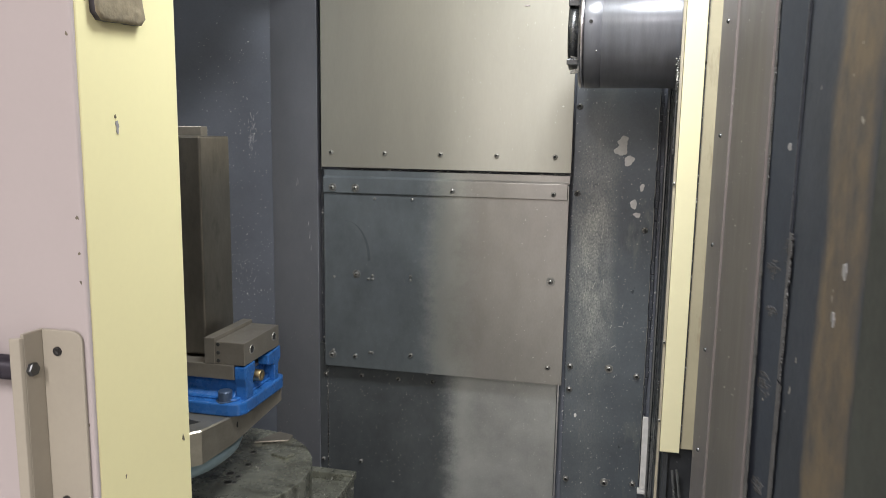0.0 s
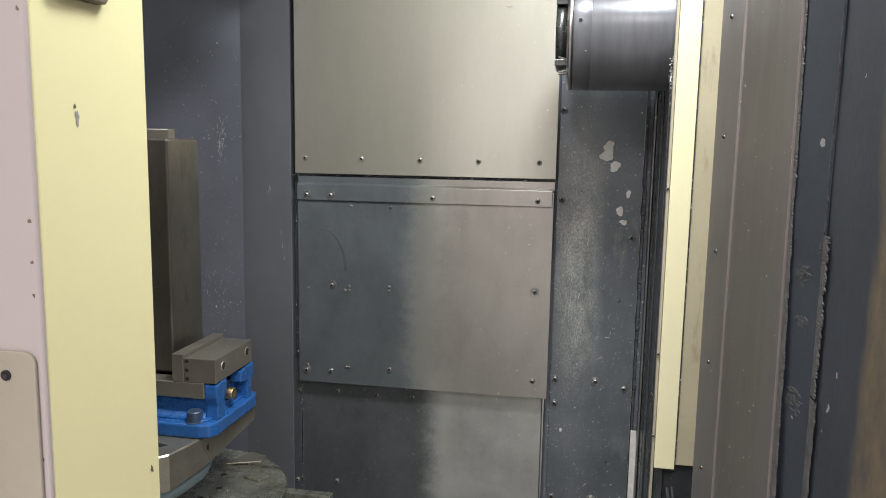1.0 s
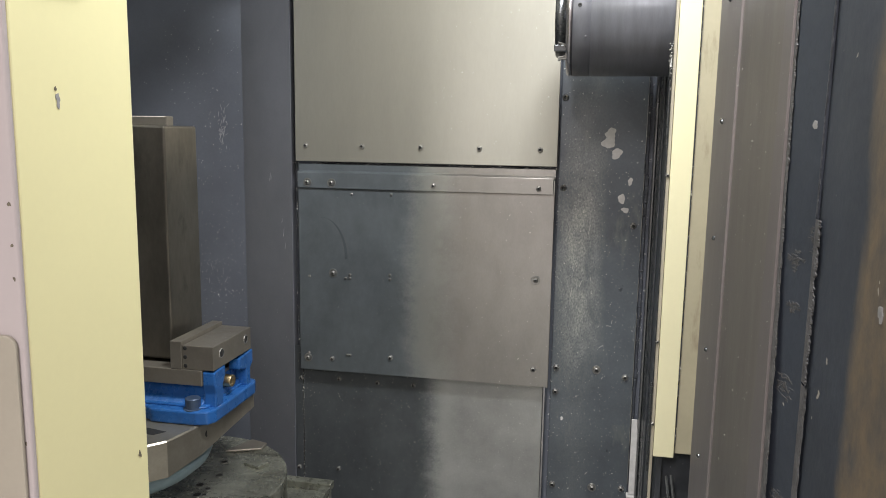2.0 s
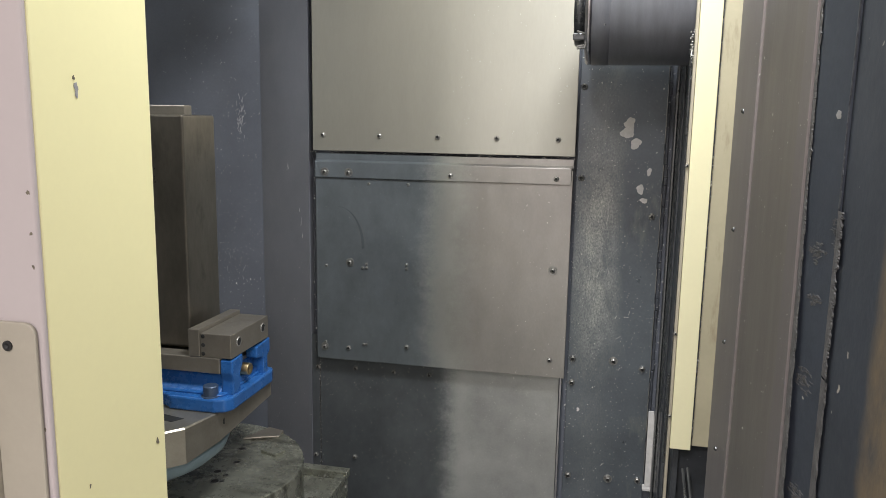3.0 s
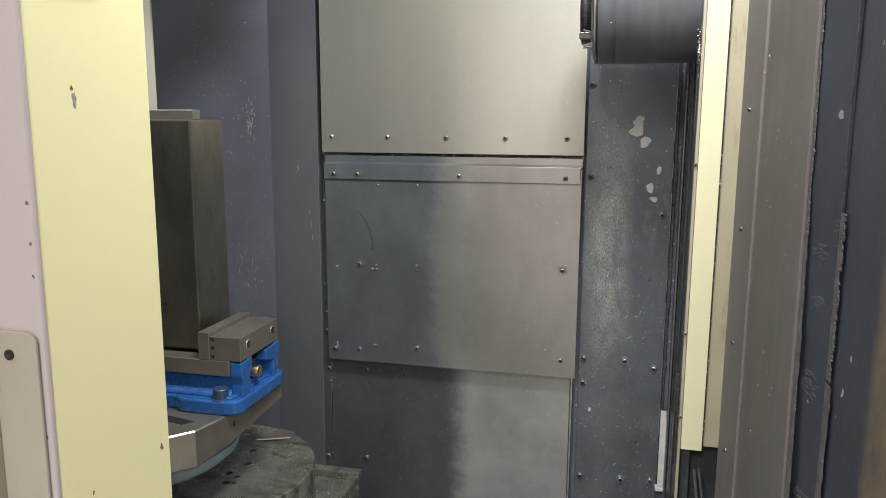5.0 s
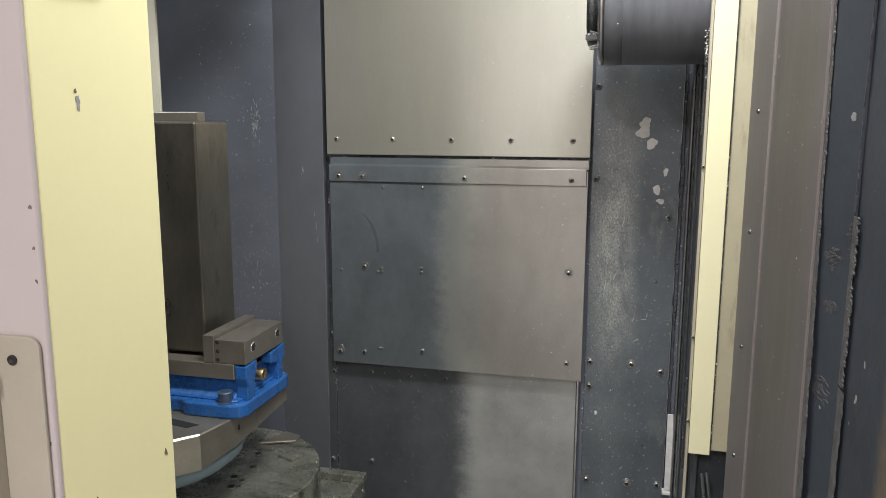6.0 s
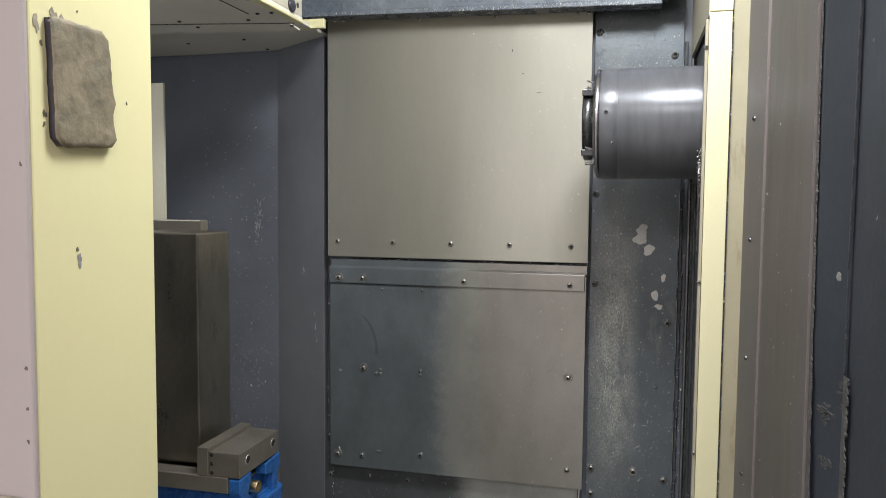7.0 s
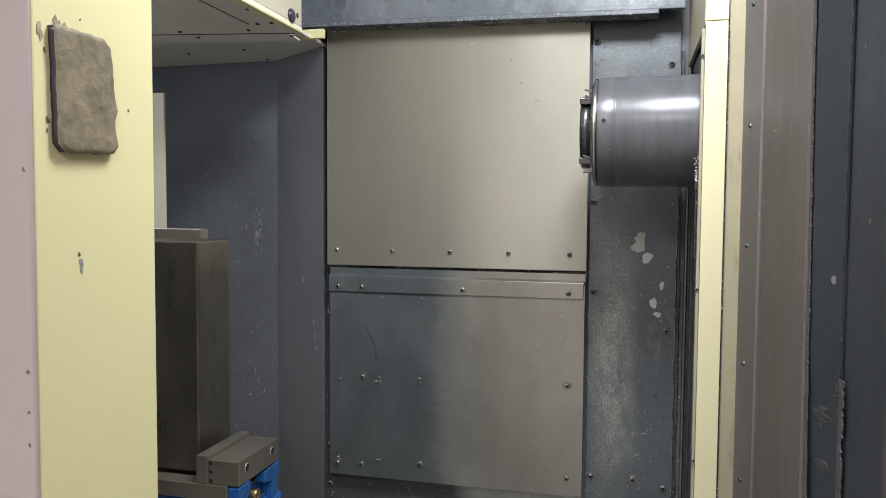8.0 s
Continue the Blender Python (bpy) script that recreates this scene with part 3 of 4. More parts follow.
for k, (x, z, rx, rz) in enumerate(((0.0520, 1.4235, 0.0105, 0.0105), (0.0490, 1.4060, 0.0115, 0.0125), (0.0655, 1.3850, 0.0100, 0.0100), (0.0940, 1.3310, 0.0045, 0.0075),
                                    (0.0790, 1.2960, 0.0075, 0.0085), (0.0870, 1.2740, 0.0065, 0.0055), (-0.0205, 0.8310, 0.0030, 0.0035))):
    part("bare_patch", prism(blob(x, z, rx, rz, 20 + k, 28, 0.28), 1.7202 - 0.0001 * k, 1.7212, 0, "y"), BAREPAINT, right_plate, "bare grey patch where paint has flaked")

# out of view; added as a reflector to brighten the lower cover plates
solid("chip_chute", prism([(0.665, 0.98), (1.16, 0.42), (1.16, 0.405), (0.655, 0.97)], -0.44, 0.165, 0, "x"), BOUNCE, "unseen pale sloping sheet below the doorway, added to bounce light", "chute")

# gap and way cover between the side plate and the spindle opening
cover = thing("way_cover", "black sliding way cover beside the spindle opening", "cover", (0.15, 1.55, 0.42))
part("panel", box(0.1415, 0.150, 1.394, 1.700, 0.42, 1.745), BLACK, cover)
part("guide", box(0.1335, 0.1375, 1.690, 1.716, 0.42, 1.745, 0.001), GUIDE, cover)
part("guide", box(0.1385, 0.1415, 1.640, 1.700, 0.42, 1.70, 0.001), RAIL, cover)
for y0, z1 in ((1.600, 1.70), (1.505, 1.72), (1.440, 1.745)):
    part("leaf", box(0.1392, 0.1414, y0, y0 + 0.055, 0.42, z1, 0.0007), BLACK, cover)
    part("wiper", box(0.1386, 0.1391, y0 - 0.001, y0 + 0.003, 0.42, z1), GUIDE, cover, "thin bright wiper edge")
ragged = thing("gap_seal", "broken black rubber seal caught with swarf", "seal", (0.126, 1.72, 0.42))
rng = random.Random(9)
z = 0.70
while z < 1.72:
    h = rng.choice((0.02, 0.05, 0.09, 0.13)) * rng.uniform(0.7, 1.3)
    part("rubber_piece", box(0.1215 + rng.uniform(0, 0.0008), 0.1275 + rng.uniform(-0.0012, 0.0012), 1.7185 + rng.uniform(0, 0.003), 1.728, z, z + h * 0.985, 0.0008, 1), SEALDARK, ragged)
    z += h
z = 0.70
bm = None
while z < 1.74:  # worn bright edge of the side plate, chipped away here and there
    h = rng.uniform(0.004, 0.035)
    if rng.random() < 0.72:
        w = rng.uniform(0.0004, 0.0011)
        bm = box(0.1202 - w, 0.1206, 1.7195, 1.7212, z, z + h, bm=bm)
    z += h
tagged(part("worn_edge", bm, WASHER, right_plate), "bright worn edge of the plate", kind="stuff")
part("stub", prism([(0.1225, 0.683), (0.1365, 0.683), (0.1330, 0.846), (0.1215, 0.846)], 1.7085, 1.7125, 0.001, "y"), BAREPAINT, ragged, "pale grey scuffed end piece")
part("foot", box(0.118, 0.140, 1.700, 1.720, 0.676, 0.682, 0.001), BAREPAINT, ragged)

# cream frame beside the spindle opening
frame_post = thing("cream_frame_post", "cream painted frame post beside the spindle opening", "frame", (0.15, 1.38, 0.9))
part("face", box(0.1345, 0.166, 1.380, 1.386, 0.911, 1.7545, 0.001), POSTCREAM, frame_post)
part("face", box(0.1345, 0.1665, 1.380, 1.386, 1.7560, 2.28, 0.001), POSTCREAM, frame_post)
part("lip", box(0.1295, 0.1340, 1.382, 1.392, 0.42, 1.745, 0.001), LIPCREAM, frame_post, "brownish edge lip")
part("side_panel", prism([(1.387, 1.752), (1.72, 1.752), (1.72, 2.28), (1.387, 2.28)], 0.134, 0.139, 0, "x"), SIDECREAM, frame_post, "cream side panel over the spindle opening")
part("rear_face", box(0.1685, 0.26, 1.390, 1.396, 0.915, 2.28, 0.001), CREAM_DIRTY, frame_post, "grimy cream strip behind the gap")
for z in (1.705, 1.36, 1.10, 0.965):
    bolt(frame_post, 0.1310, 1.382, z, BOLT_S)
for z0, z1 in ((1.505, 1.552), (0.985, 1.035)):
    part("clip", box(0.1235, 0.1278, 1.378, 1.386, z0, z1, 0.0012), RAIL, frame_post, "bright small clip")
    part("clip_edge", box(0.1250, 0.1278, 1.380, 1.386, z0 - 0.10, z0, 0.0008), RAIL, frame_post)
rng = random.Random(12)
z = 0.93
while z < 1.75:
    h = rng.uniform(0.01, 0.045)
    part("seal_piece", box(0.1662, 0.1682, 1.384, 1.392, z, z + h), BLACK, frame_post)
    z += h + rng.uniform(0.002, 0.007)

rails = thing("chip_guard_rails", "dark oily guard rails below the cream frame post", "rail", (0.17, 1.35, 0.42))
part("backing", box(0.150, 0.30, 1.42, 1.43, 0.42, 0.92), BLACK, rails)
for a, b in (((0.156, 1.375, 0.882), (0.1635, 1.21, 0.775)), ((0.1635, 1.375, 0.884), (0.1720, 1.21, 0.777))):
    part("rail", bar(a, b, 0.0022), GUIDE, rails)

# ---- spindle ----
spindle = thing("spindle", "dark turned steel spindle housing pointing out of the side wall", "spindle", (0.05, 1.50, 1.607))
AX = (0, 1.50, 1.607)
part("housing", lathe([(0.0, 0.30), (0.0905, 0.30), (0.0905, 0.0075), (0.0900, 0.0070), (0.0900, 0.0058), (0.0905, 0.0052), (0.0905, -0.020),
                       (0.0890, -0.0215), (0.0, -0.0215)], 96, "x", AX), SPINDLE, spindle, smooth=False)
part("front_ring", lathe([(0.0, -0.0215), (0.0885, -0.0215), (0.0900, -0.0235), (0.0900, -0.0285), (0.0870, -0.0315), (0.0, -0.0315)], 96, "x", AX), CHROME, spindle, "bright ground front ring")
part("nose", lathe([(0.0, -0.0315), (0.060, -0.0315), (0.060, -0.0480), (0.0575, -0.0500), (0.034, -0.0500), (0.022, -0.01), (0.0, -0.01)], 64, "x", AX), RAIL, spindle, "dark spindle nose")
for dz in (0.046, -0.050):
    part("drive_key", box(-0.0505, -0.0315, 1.447, 1.458, 1.607 + dz - 0.005, 1.607 + dz + 0.005, 0.001), RAIL, spindle)
for z0, z1, x1 in ((0.060, 0.064, -0.0430), (0.050, 0.054, -0.0420), (-0.0630, -0.0660, -0.0430), (-0.0675, -0.0690, -0.0435), (-0.046, -0.042, -0.0440)):
    part("nozzle", bar((-0.030, 1.445, 1.607 + z0), (x1, 1.443, 1.607 + z1), 0.0016), BOLT, spindle, "small coolant nozzle")
part("set_screw", lathe([(0.0, 0.0), (0.0032, 0.0), (0.0032, -0.0012), (0.0016, -0.0012), (0.0, 0.0)], 12, "y", (-0.011, 1.4098, 1.617)), HOLE, spindle)
part("set_screw", lathe([(0.0, 0.0), (0.0014, 0.0), (0.0, -0.0008)], 8, "y", (-0.001, 1.415, 1.571)), CHROME, spindle)
for ob in spindle.children:
    for p in ob.data.polygons:
        p.use_smooth = abs(p.normal.x) < 0.6 and ob.name.startswith(("housing", "front_ring", "nose"))

# ---- top of the machine ----
beam = thing("cross_beam", "splashed blue-grey cross beam over the cover plates", "beam", (-0.27, 1.66, 1.84))
part("front", prism([(-0.640, 1.8570), (0.1225, 1.8450), (0.1225, 2.28), (-0.640, 2.28)], 1.651, 1.662, 0.0015, "y"), BEAM, beam)
part("bottom_lip", prism([(-0.640, 1.8475), (0.0760, 1.8365), (0.0760, 1.8455), (-0.640, 1.8565)], 1.646, 1.6885, 0.0015, "y"), BEAM, beam)
hood = thing("tool_magazine_hood", "cream sheet metal hood with a seam and small screws", "hood", (-0.8, 1.4, 1.81))
part("underside", prism([(-1.25, 0.80), (-0.566, 0.80), (-0.566, 1.508), (-0.572, 1.5235), (-1.25, 1.4105)], 1.806, 1.812), CEIL, hood)
part("rear_strip", prism([(-0.600, 1.5215), (-0.606, 1.586), (-1.25, 1.500), (-1.25, 1.4130)], 1.8058, 1.8095, 0.0008), CEIL, hood)
part("joint", prism([(-0.572, 1.5230), (-0.572, 1.5265), (-1.25, 1.4135), (-1.25, 1.4100)], 1.8051, 1.8062), HOLE, hood, "dark joint between the sheets")
# same sheet as the underside, shade put in by the darker cream
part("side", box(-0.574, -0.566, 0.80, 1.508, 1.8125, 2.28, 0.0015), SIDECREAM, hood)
part("edge_fold", box(-0.580, -0.563, 0.80, 1.508, 1.800, 1.806, 0.002), CREAM, hood)
part("rear_flange", box(-1.25, -0.606, 1.50, 1.845, 1.823, 1.829), CEIL, hood)
part("rear_bar", box(-0.632, -0.5775, 1.634, 1.645, 1.8215, 1.8400, 0.001), CREAM, hood, "cream end bar beside the cross beam")
part("seam", prism([(-0.6385, 1.00), (-0.6365, 1.00), (-0.6375, 1.441), (-0.6395, 1.441)], 1.8052, 1.8063), HOLE, hood)
part("knob", lathe([(0.0, 0.0), (0.0125, 0.0), (0.0125, 0.0025), (0.0105, 0.0045), (0.0, 0.005)], 24, "x", (-0.566, 1.462, 1.822)), TUBE, hood, "black round knob")
part("plug", lathe([(0.0, 0.0), (0.005, 0.0), (0.005, 0.0006), (0.0, 0.001)], 16, "x", (-0.566, 1.489, 1.829)), TUBE, hood, "small black plug")
for x, y in ((-0.660, 1.480), (-0.621, 1.441), (-0.593, 1.440), (-0.589, 1.348), (-0.793, 1.464), (-0.601, 1.539), (-0.785, 1.513)):
    part("screw", lathe([(0.0, 0.0), (0.004, 0.0), (0.003, -0.002), (0.0, -0.002)], 12, "z", (x, y, 1.8058)), HOLE, hood)
for x, y in ((-0.795, 1.707), (-0.795, 1.815), (-0.94, 1.72)):
    part("screw", lathe([(0.0, 0.0), (0.004, 0.0), (0.003, -0.002), (0.0, -0.002)], 12, "z", (x, y, 1.8229)), HOLE, hood)
lamp = thing("work_lamp", "long work lamp under the enclosure roof, lit", "lamp", (0.05, 0.95, 2.28))
part("case", box(-0.15, 0.25, 0.84, 1.06, 2.262, 2.28, 0.003), SIDECREAM, lamp)
part("bracket", box(-0.01, 0.11, 0.93, 0.97, 2.248, 2.2615, 0.002), SIDECREAM, lamp)

# invented lamp body for the fill light, hidden behind the door
fill_lamp = thing("work_lamp", "slim fill lamp added under the cream hood, unseen, lit", "lamp", (-0.99, 1.0, 1.80))
part("case", box(-1.19, -0.80, 0.94, 1.005, 1.735, 1.8055, 0.004), CEIL, fill_lamp)

# ---- door edge at the near side ----
DX = -0.346
door = thing("sliding_door", "cream and lilac-grey painted sliding door edge, pushed open", "door", (DX, 0.69, 0.3), kind="")
part("edge_panel", box(-0.395, DX, 0.6200, 0.747, 0.25, 2.06, 0.0015), CREAM, door, "yellowish cream door edge")
part("front_panel", box(-1.30, DX + 0.0003, 0.6150, 0.6198, 0.25, 2.06, 0.0020, 4), LILAC, door, "pale lilac-grey door front")
part("inner_panel", box(-0.53, -0.3955, 0.7355, 0.746, 0.25, 2.06, 0.001), CEIL, door)
solid("wall_front", box(-1.30, -0.531, 0.735, 0.748, 0.25, 2.28), BLACK, "dark inner front wall behind the open door", "wall")
solid("wall_front_lintel", box(-1.30, 0.60, 0.60, 0.66, 2.062, 2.4), LILAC, "lilac-grey machine front above the doorway", "wall")
solid("wall_front_side", box(RX + 0.026, 1.3, 0.36, 0.40, 0.0, 2.4), LILAC, "lilac-grey machine front beside the doorway", "wall")
solid("wall_front_apron", box(-1.30, 0.60, 0.60, 0.64, 0.0, 0.245), LILAC, "lilac-grey machine front below the doorway", "wall")

handle = thing("door_handle", "ivory handle bracket with a dark grip tube on the door", "handle", (-0.40, 0.61, 1.2))
flange = [(-0.3885, 1.2787), (-0.3885, 1.118), (-0.3535, 1.118)]
flange += [(-0.3620 + 0.0085 * math.cos(radians(a)), 1.2702 + 0.0085 * math.sin(radians(a))) for a in range(0, 91, 15)]
part("flange", prism(flange, 0.6155, 0.6185, 0.0008, "y"), BRACKET, handle)
part("web", prism([(-0.3887, 0.6185), (-0.3887, 0.6155), (-0.3895, 0.598), (-0.3925, 0.598), (-0.3917, 0.6185)], 1.118, 1.2787, 0.0007), BRACKET, handle)
part("lip", prism([(-0.3895, 0.5979), (-0.3925, 0.5979), (-0.3985, 0.5945), (-0.3975, 0.5925), (-0.3905, 0.5950)], 1.118, 1.2760, 0.0006), BRACKET, handle)
for z in (1.2621, 1.1405):
    part("screw_hole", lathe([(0.0, 0.0), (0.0036, 0.0), (0.0036, -0.0012), (0.0022, -0.0012), (0.0, -0.0002)], 16, "y", (-0.375, 0.6155, z)), HOLE, handle)
part("grip", lathe([(0.0, -0.90), (0.0095, -0.90), (0.0095, -0.3960), (0.0, -0.3960)], 24, "x", (0, 0.604, 1.2500)), TUBE, handle, "dark grip tube", True)
part("end_nut", lathe([(0.0, -0.3960), (0.0055, -0.3960), (0.0055, -0.3868), (0.0050, -0.3858), (0.0, -0.3858)], 6, "x", (0, 0.604, 1.2500)), RAIL, handle)

handle.location += Vector((0.0036, -0.0040, 0.0015))

# rough pad stuck to the door edge
rng = random.Random(31)
outline = []
corners = ((0.634, 1.5975), (0.640, 1.5985), (0.683, 1.5985), (0.6895, 1.593), (0.6925, 1.560), (0.696, 1.548), (0.693, 1.540), (0.6955, 1.520), (0.691, 1.5155), (0.642, 1.513), (0.636, 1.519))
for a, b in zip(corners, corners[1:] + corners[:1]):
    steps = max(1, int(math.hypot(b[0] - a[0], b[1] - a[1]) / 0.0045))
    for k in range(steps):
        t = k / steps
        outline.append((a[0] + (b[0] - a[0]) * t + rng.uniform(-1, 1) * 0.0005, a[1] + (b[1] - a[1]) * t + rng.uniform(-1, 1) * 0.0005))
bm = bmesh.new()
cy, cz = 0.665, 1.556
rings = []
for s, h in ((1.0, 0.0), (1.0, 0.0048), (0.975, 0.0060), (0.92, 0.0062), (0.85, 0.0063), (0.75, 0.0063), (0.65, 0.0063), (0.55, 0.0063), (0.45, 0.0064), (0.35, 0.0064), (0.22, 0.0064), (0.10, 0.0064)):
    ring = []
    for y, z in outline:
        yy, zz = cy + (y - cy) * s, cz + (z - cz) * s
        d = 0.0 if h < 0.006 else 0.0004 * noise.noise(Vector((yy * 70, zz * 70, 3.0))) + 0.0003 * noise.noise(Vector((yy * 240, zz * 240, 7.0)))
        ring.append(bm.verts.new((DX + h + d, yy, zz)))
    rings.append(ring)
for a, b in zip(rings, rings[1:]):
    for k in range(len(a)):
        j = (k + 1) % len(a)
        bm.faces.new((a[k], a[j], b[j], b[k]))
bm.faces.new(rings[-1])
pad = thing("magnetic_pad", "worn grey-brown magnetic pad stuck to the cream door edge", "magnet", (DX, 0.665, 1.556))
bm.faces.ensure_lookup_table()
for f in list(bm.faces)[:len(outline)]:
    f.material_index = 1
body = part("pad", bm, MAGNET, pad, smooth=True)
body.data.materials.append(TUBE)
for k, (y, z, ry, rz) in enumerate(((0.6262, 1.592, 0.0022, 0.0055), (0.6415, 1.6010, 0.0030, 0.0035), (0.6485, 1.6000, 0.0018, 0.0022))):
    part("glue_residue", prism(blob(y, z, ry, rz, 64 + k, 14, 0.6), DX + 0.0001, DX + 0.0005, 0, "x"), RESIDUE, pad, "pale grey-brown glue residue")

marks = thing("paint_chips", "dark chips and scuffs in the cream door paint", "paint chips", (DX, 0.69, 1.4), kind="stuff")
for k, (y, z, ry, rz) in enumerate(((0.659, 1.4425, 0.0010, 0.0016), (0.735, 1.146, 0.0016, 0.0028), (0.650, 1.147, 0.0007, 0.0014), (0.715, 1.551, 0.0006, 0.0012), (0.6302, 1.580, 0.0009, 0.0018), (0.6318, 1.534, 0.0015, 0.0022), (0.6310, 1.527, 0.0008, 0.0016), (0.664, 1.608, 0.0006, 0.0008))):
    part("chip", prism(blob(y, z, ry, rz, 60 + k, 14, 0.6), DX + 0.0001, DX + 0.0005, 0, "x"), DARKCHIP, marks)
part("chip", prism(blob(0.661, 1.4345, 0.0021, 0.0042, 69, 14, 0.6), DX + 0.0001, DX + 0.0005, 0, "x"), SCUFF, marks)
for k, (z, s) in enumerate(((1.367, 0.0011), (1.50, 0.0010), (1.34, 0.0009), (1.318, 0.0009), (1.205, 0.0008))):
    part("chip", prism(blob(DX - 0.004, z, s, s * 1.5, 80 + k, 10, 0.5), 0.6147, 0.6151, 0, "y"), DARKCHIP, marks)

# ---- tables, vise and work ----
table = thing("lower_table", "round greenish worn iron table with tapped holes", "table", (-0.69, 1.35, 0.40))
part("disc", lathe([(0.0, 0.70), (0.190, 0.70), (0.1955, 0.706), (0.1955, 0.795), (0.1945, 0.799), (0.192, 0.800), (0.0, 0.800)], 72, "z", (-0.69, 1.35, 0)), TABLE, table)
part("pedestal", lathe([(0.0, 0.40), (0.17, 0.40), (0.15, 0.70), (0.0, 0.70)], 48, "z", (-0.69, 1.35, 0)), TABLE, table)
part("ridge", prism([(-0.655, 1.466), (-0.590, 1.494), (-0.592, 1.520), (-0.628, 1.530)], 0.800, 0.8050, 0.002), JAW, table, "raised wedge at the rim")
part("pad", prism([(-0.596, 1.424), (-0.560, 1.412), (-0.550, 1.436), (-0.586, 1.448)], 0.800, 0.806, 0.0015), TABLE, table, "small dark steel pad")
for x, y, r in ((-0.634, 1.332, 0.0062), (-0.620, 1.298, 0.0065), (-0.619, 1.374, 0.0055), (-0.613, 1.322, 0.0042), (-0.637, 1.428, 0.0055), (-0.609, 1.300, 0.0042)):
    part("tapped_hole", lathe([(0.0, 0.8002), (0.8 * r, 0.8002), (r, 0.8010), (1.12 * r, 0.8004), (1.12 * r, 0.8000)], 20, "z", (x, y, 0)), HOLE, table)
    part("hole_rim", lathe([(1.10 * r, 0.8000), (1.10 * r, 0.8014), (1.26 * r, 0.8012), (1.30 * r, 0.8000)], 24, "z", (x, y, 0)), WASHER, table)

carrier = thing("rotary_carrier", "steel subplate on a pale blue round rotary carrier", "carrier", (-0.70, 1.27, 0.80))
part("neck", lathe([(0.0, 0.8005), (0.06, 0.8005), (0.065, 0.872), (0.0, 0.872)], 48, "z", (-0.80, 1.31, 0)), TABLE, carrier)
part("disc", lathe([(0.0, 0.868), (0.095, 0.868), (0.128, 0.876), (0.145, 0.890), (0.150, 0.902), (0.150, 0.9115), (0.0, 0.9115)], 72, "z", (-0.716, 1.221, 0)), PALEBLUE, carrier, "pale blue painted casting", True)
octo = [(-0.547, 1.372), (-0.556, 1.205), (-0.572, 1.137), (-0.649, 1.052), (-0.90, 1.052), (-0.90, 1.46), (-0.60, 1.46)]
plate_bm = prism(octo, 0.9125, 0.9685)
for v in plate_bm.verts:  # the underside rises towards the back
    if v.co.z < 0.92:
        v.co.z += max(0.0, min(0.0255, (v.co.y - 1.137) * 0.11))
bmesh.ops.bevel(plate_bm, geom=[e for e in plate_bm.edges if min(v.co.z for v in e.verts) > 0.968], offset=0.0022, segments=1, affect="EDGES")
part("plate", plate_bm, SUBPLATE, carrier, "octagonal steel subplate with slots")
part("slot", prism([(-0.80, 1.190), (-0.604, 1.152), (-0.592, 1.168), (-0.80, 1.212)], 0.9678, 0.9689), HOLE, carrier)
for y, z in ((1.222, 0.948), (1.27, 0.951), (1.33, 0.955)):
    part("socket", lathe([(0.0, 0.0004), (0.0055, 0.0004), (0.0055, 0.0), (0.0, 0.0)], 16, "x", (-0.5492 - (1.372 - y) * 0.0419, y, z)), HOLE, carrier)

vise = thing("machine_vise", "blue painted machine vise with steel jaws, bolted to the subplate", "vise", (-0.65, 1.29, 0.966))
foot = [(-0.86, 1.197), (-0.705, 1.197), (-0.690, 1.208), (-0.650, 1.208), (-0.635, 1.197), (-0.560, 1.197), (-0.543, 1.203), (-0.5355, 1.217), (-0.5350, 1.352), (-0.540, 1.366), (-0.556, 1.372), (-0.86, 1.372)]
part("base", prism(foot, 0.9690, 0.991, 0.003), BLUE, vise)
part("ledge", prism([(-0.86, 1.2075), (-0.70, 1.2075), (-0.688, 1.214), (-0.58, 1.214), (-0.562, 1.209), (-0.552, 1.214), (-0.549, 1.225), (-0.549, 1.345), (-0.86, 1.345)], 0.9905, 0.9945, 0.0018), BLUE, vise)
part("body", prism([(1.214, 0.990), (1.230, 1.001), (1.232, 1.0235), (1.348, 1.0235), (1.350, 1.001), (1.364, 0.990)], -0.86, -0.560, 0.0025, "x"), BLUE, vise)
part("end_lug", prism([(1.224, 0.990), (1.226, 1.012), (1.222, 1.026), (1.222, 1.0465), (1.258, 1.0490), (1.258, 1.034), (1.249, 1.020), (1.249, 0.990)], -0.5598, -0.5395, 0.002, "x"), BLUE, vise)
part("end_lug", prism([(1.331, 0.990), (1.331, 1.020), (1.306, 1.026), (1.306, 1.0445), (1.356, 1.0485), (1.356, 1.026), (1.346, 1.018), (1.346, 0.990)], -0.5598, -0.5395, 0.002, "x"), BLUE, vise)
part("end_web", box(-0.5598, -0.5520, 1.2495, 1.3305, 0.990, 1.004, 0.002), BLUE, vise)
part("bed_way", box(-0.86, -0.5602, 1.2205, 1.252, 1.0240, 1.0490, 0.0012), JAW, vise, "ground steel bed way")
part("bed_way", box(-0.86, -0.5602, 1.322, 1.352, 1.0240, 1.0490, 0.0012), JAW, vise, "ground steel bed way")
part("bed_floor", box(-0.86, -0.5602, 1.252, 1.322, 1.0240, 1.030), JAW, vise)
part("jaw_plate", box(-0.6125, -0.5935, 1.2205, 1.355, 1.0495, 1.0935, 0.001), JAW, vise, "hardened jaw plate")
jaw = part("jaw", box(-0.593, -0.5405, 1.222, 1.352, 1.0495, 1.0875, 0.001), JAW, vise, "steel jaw")
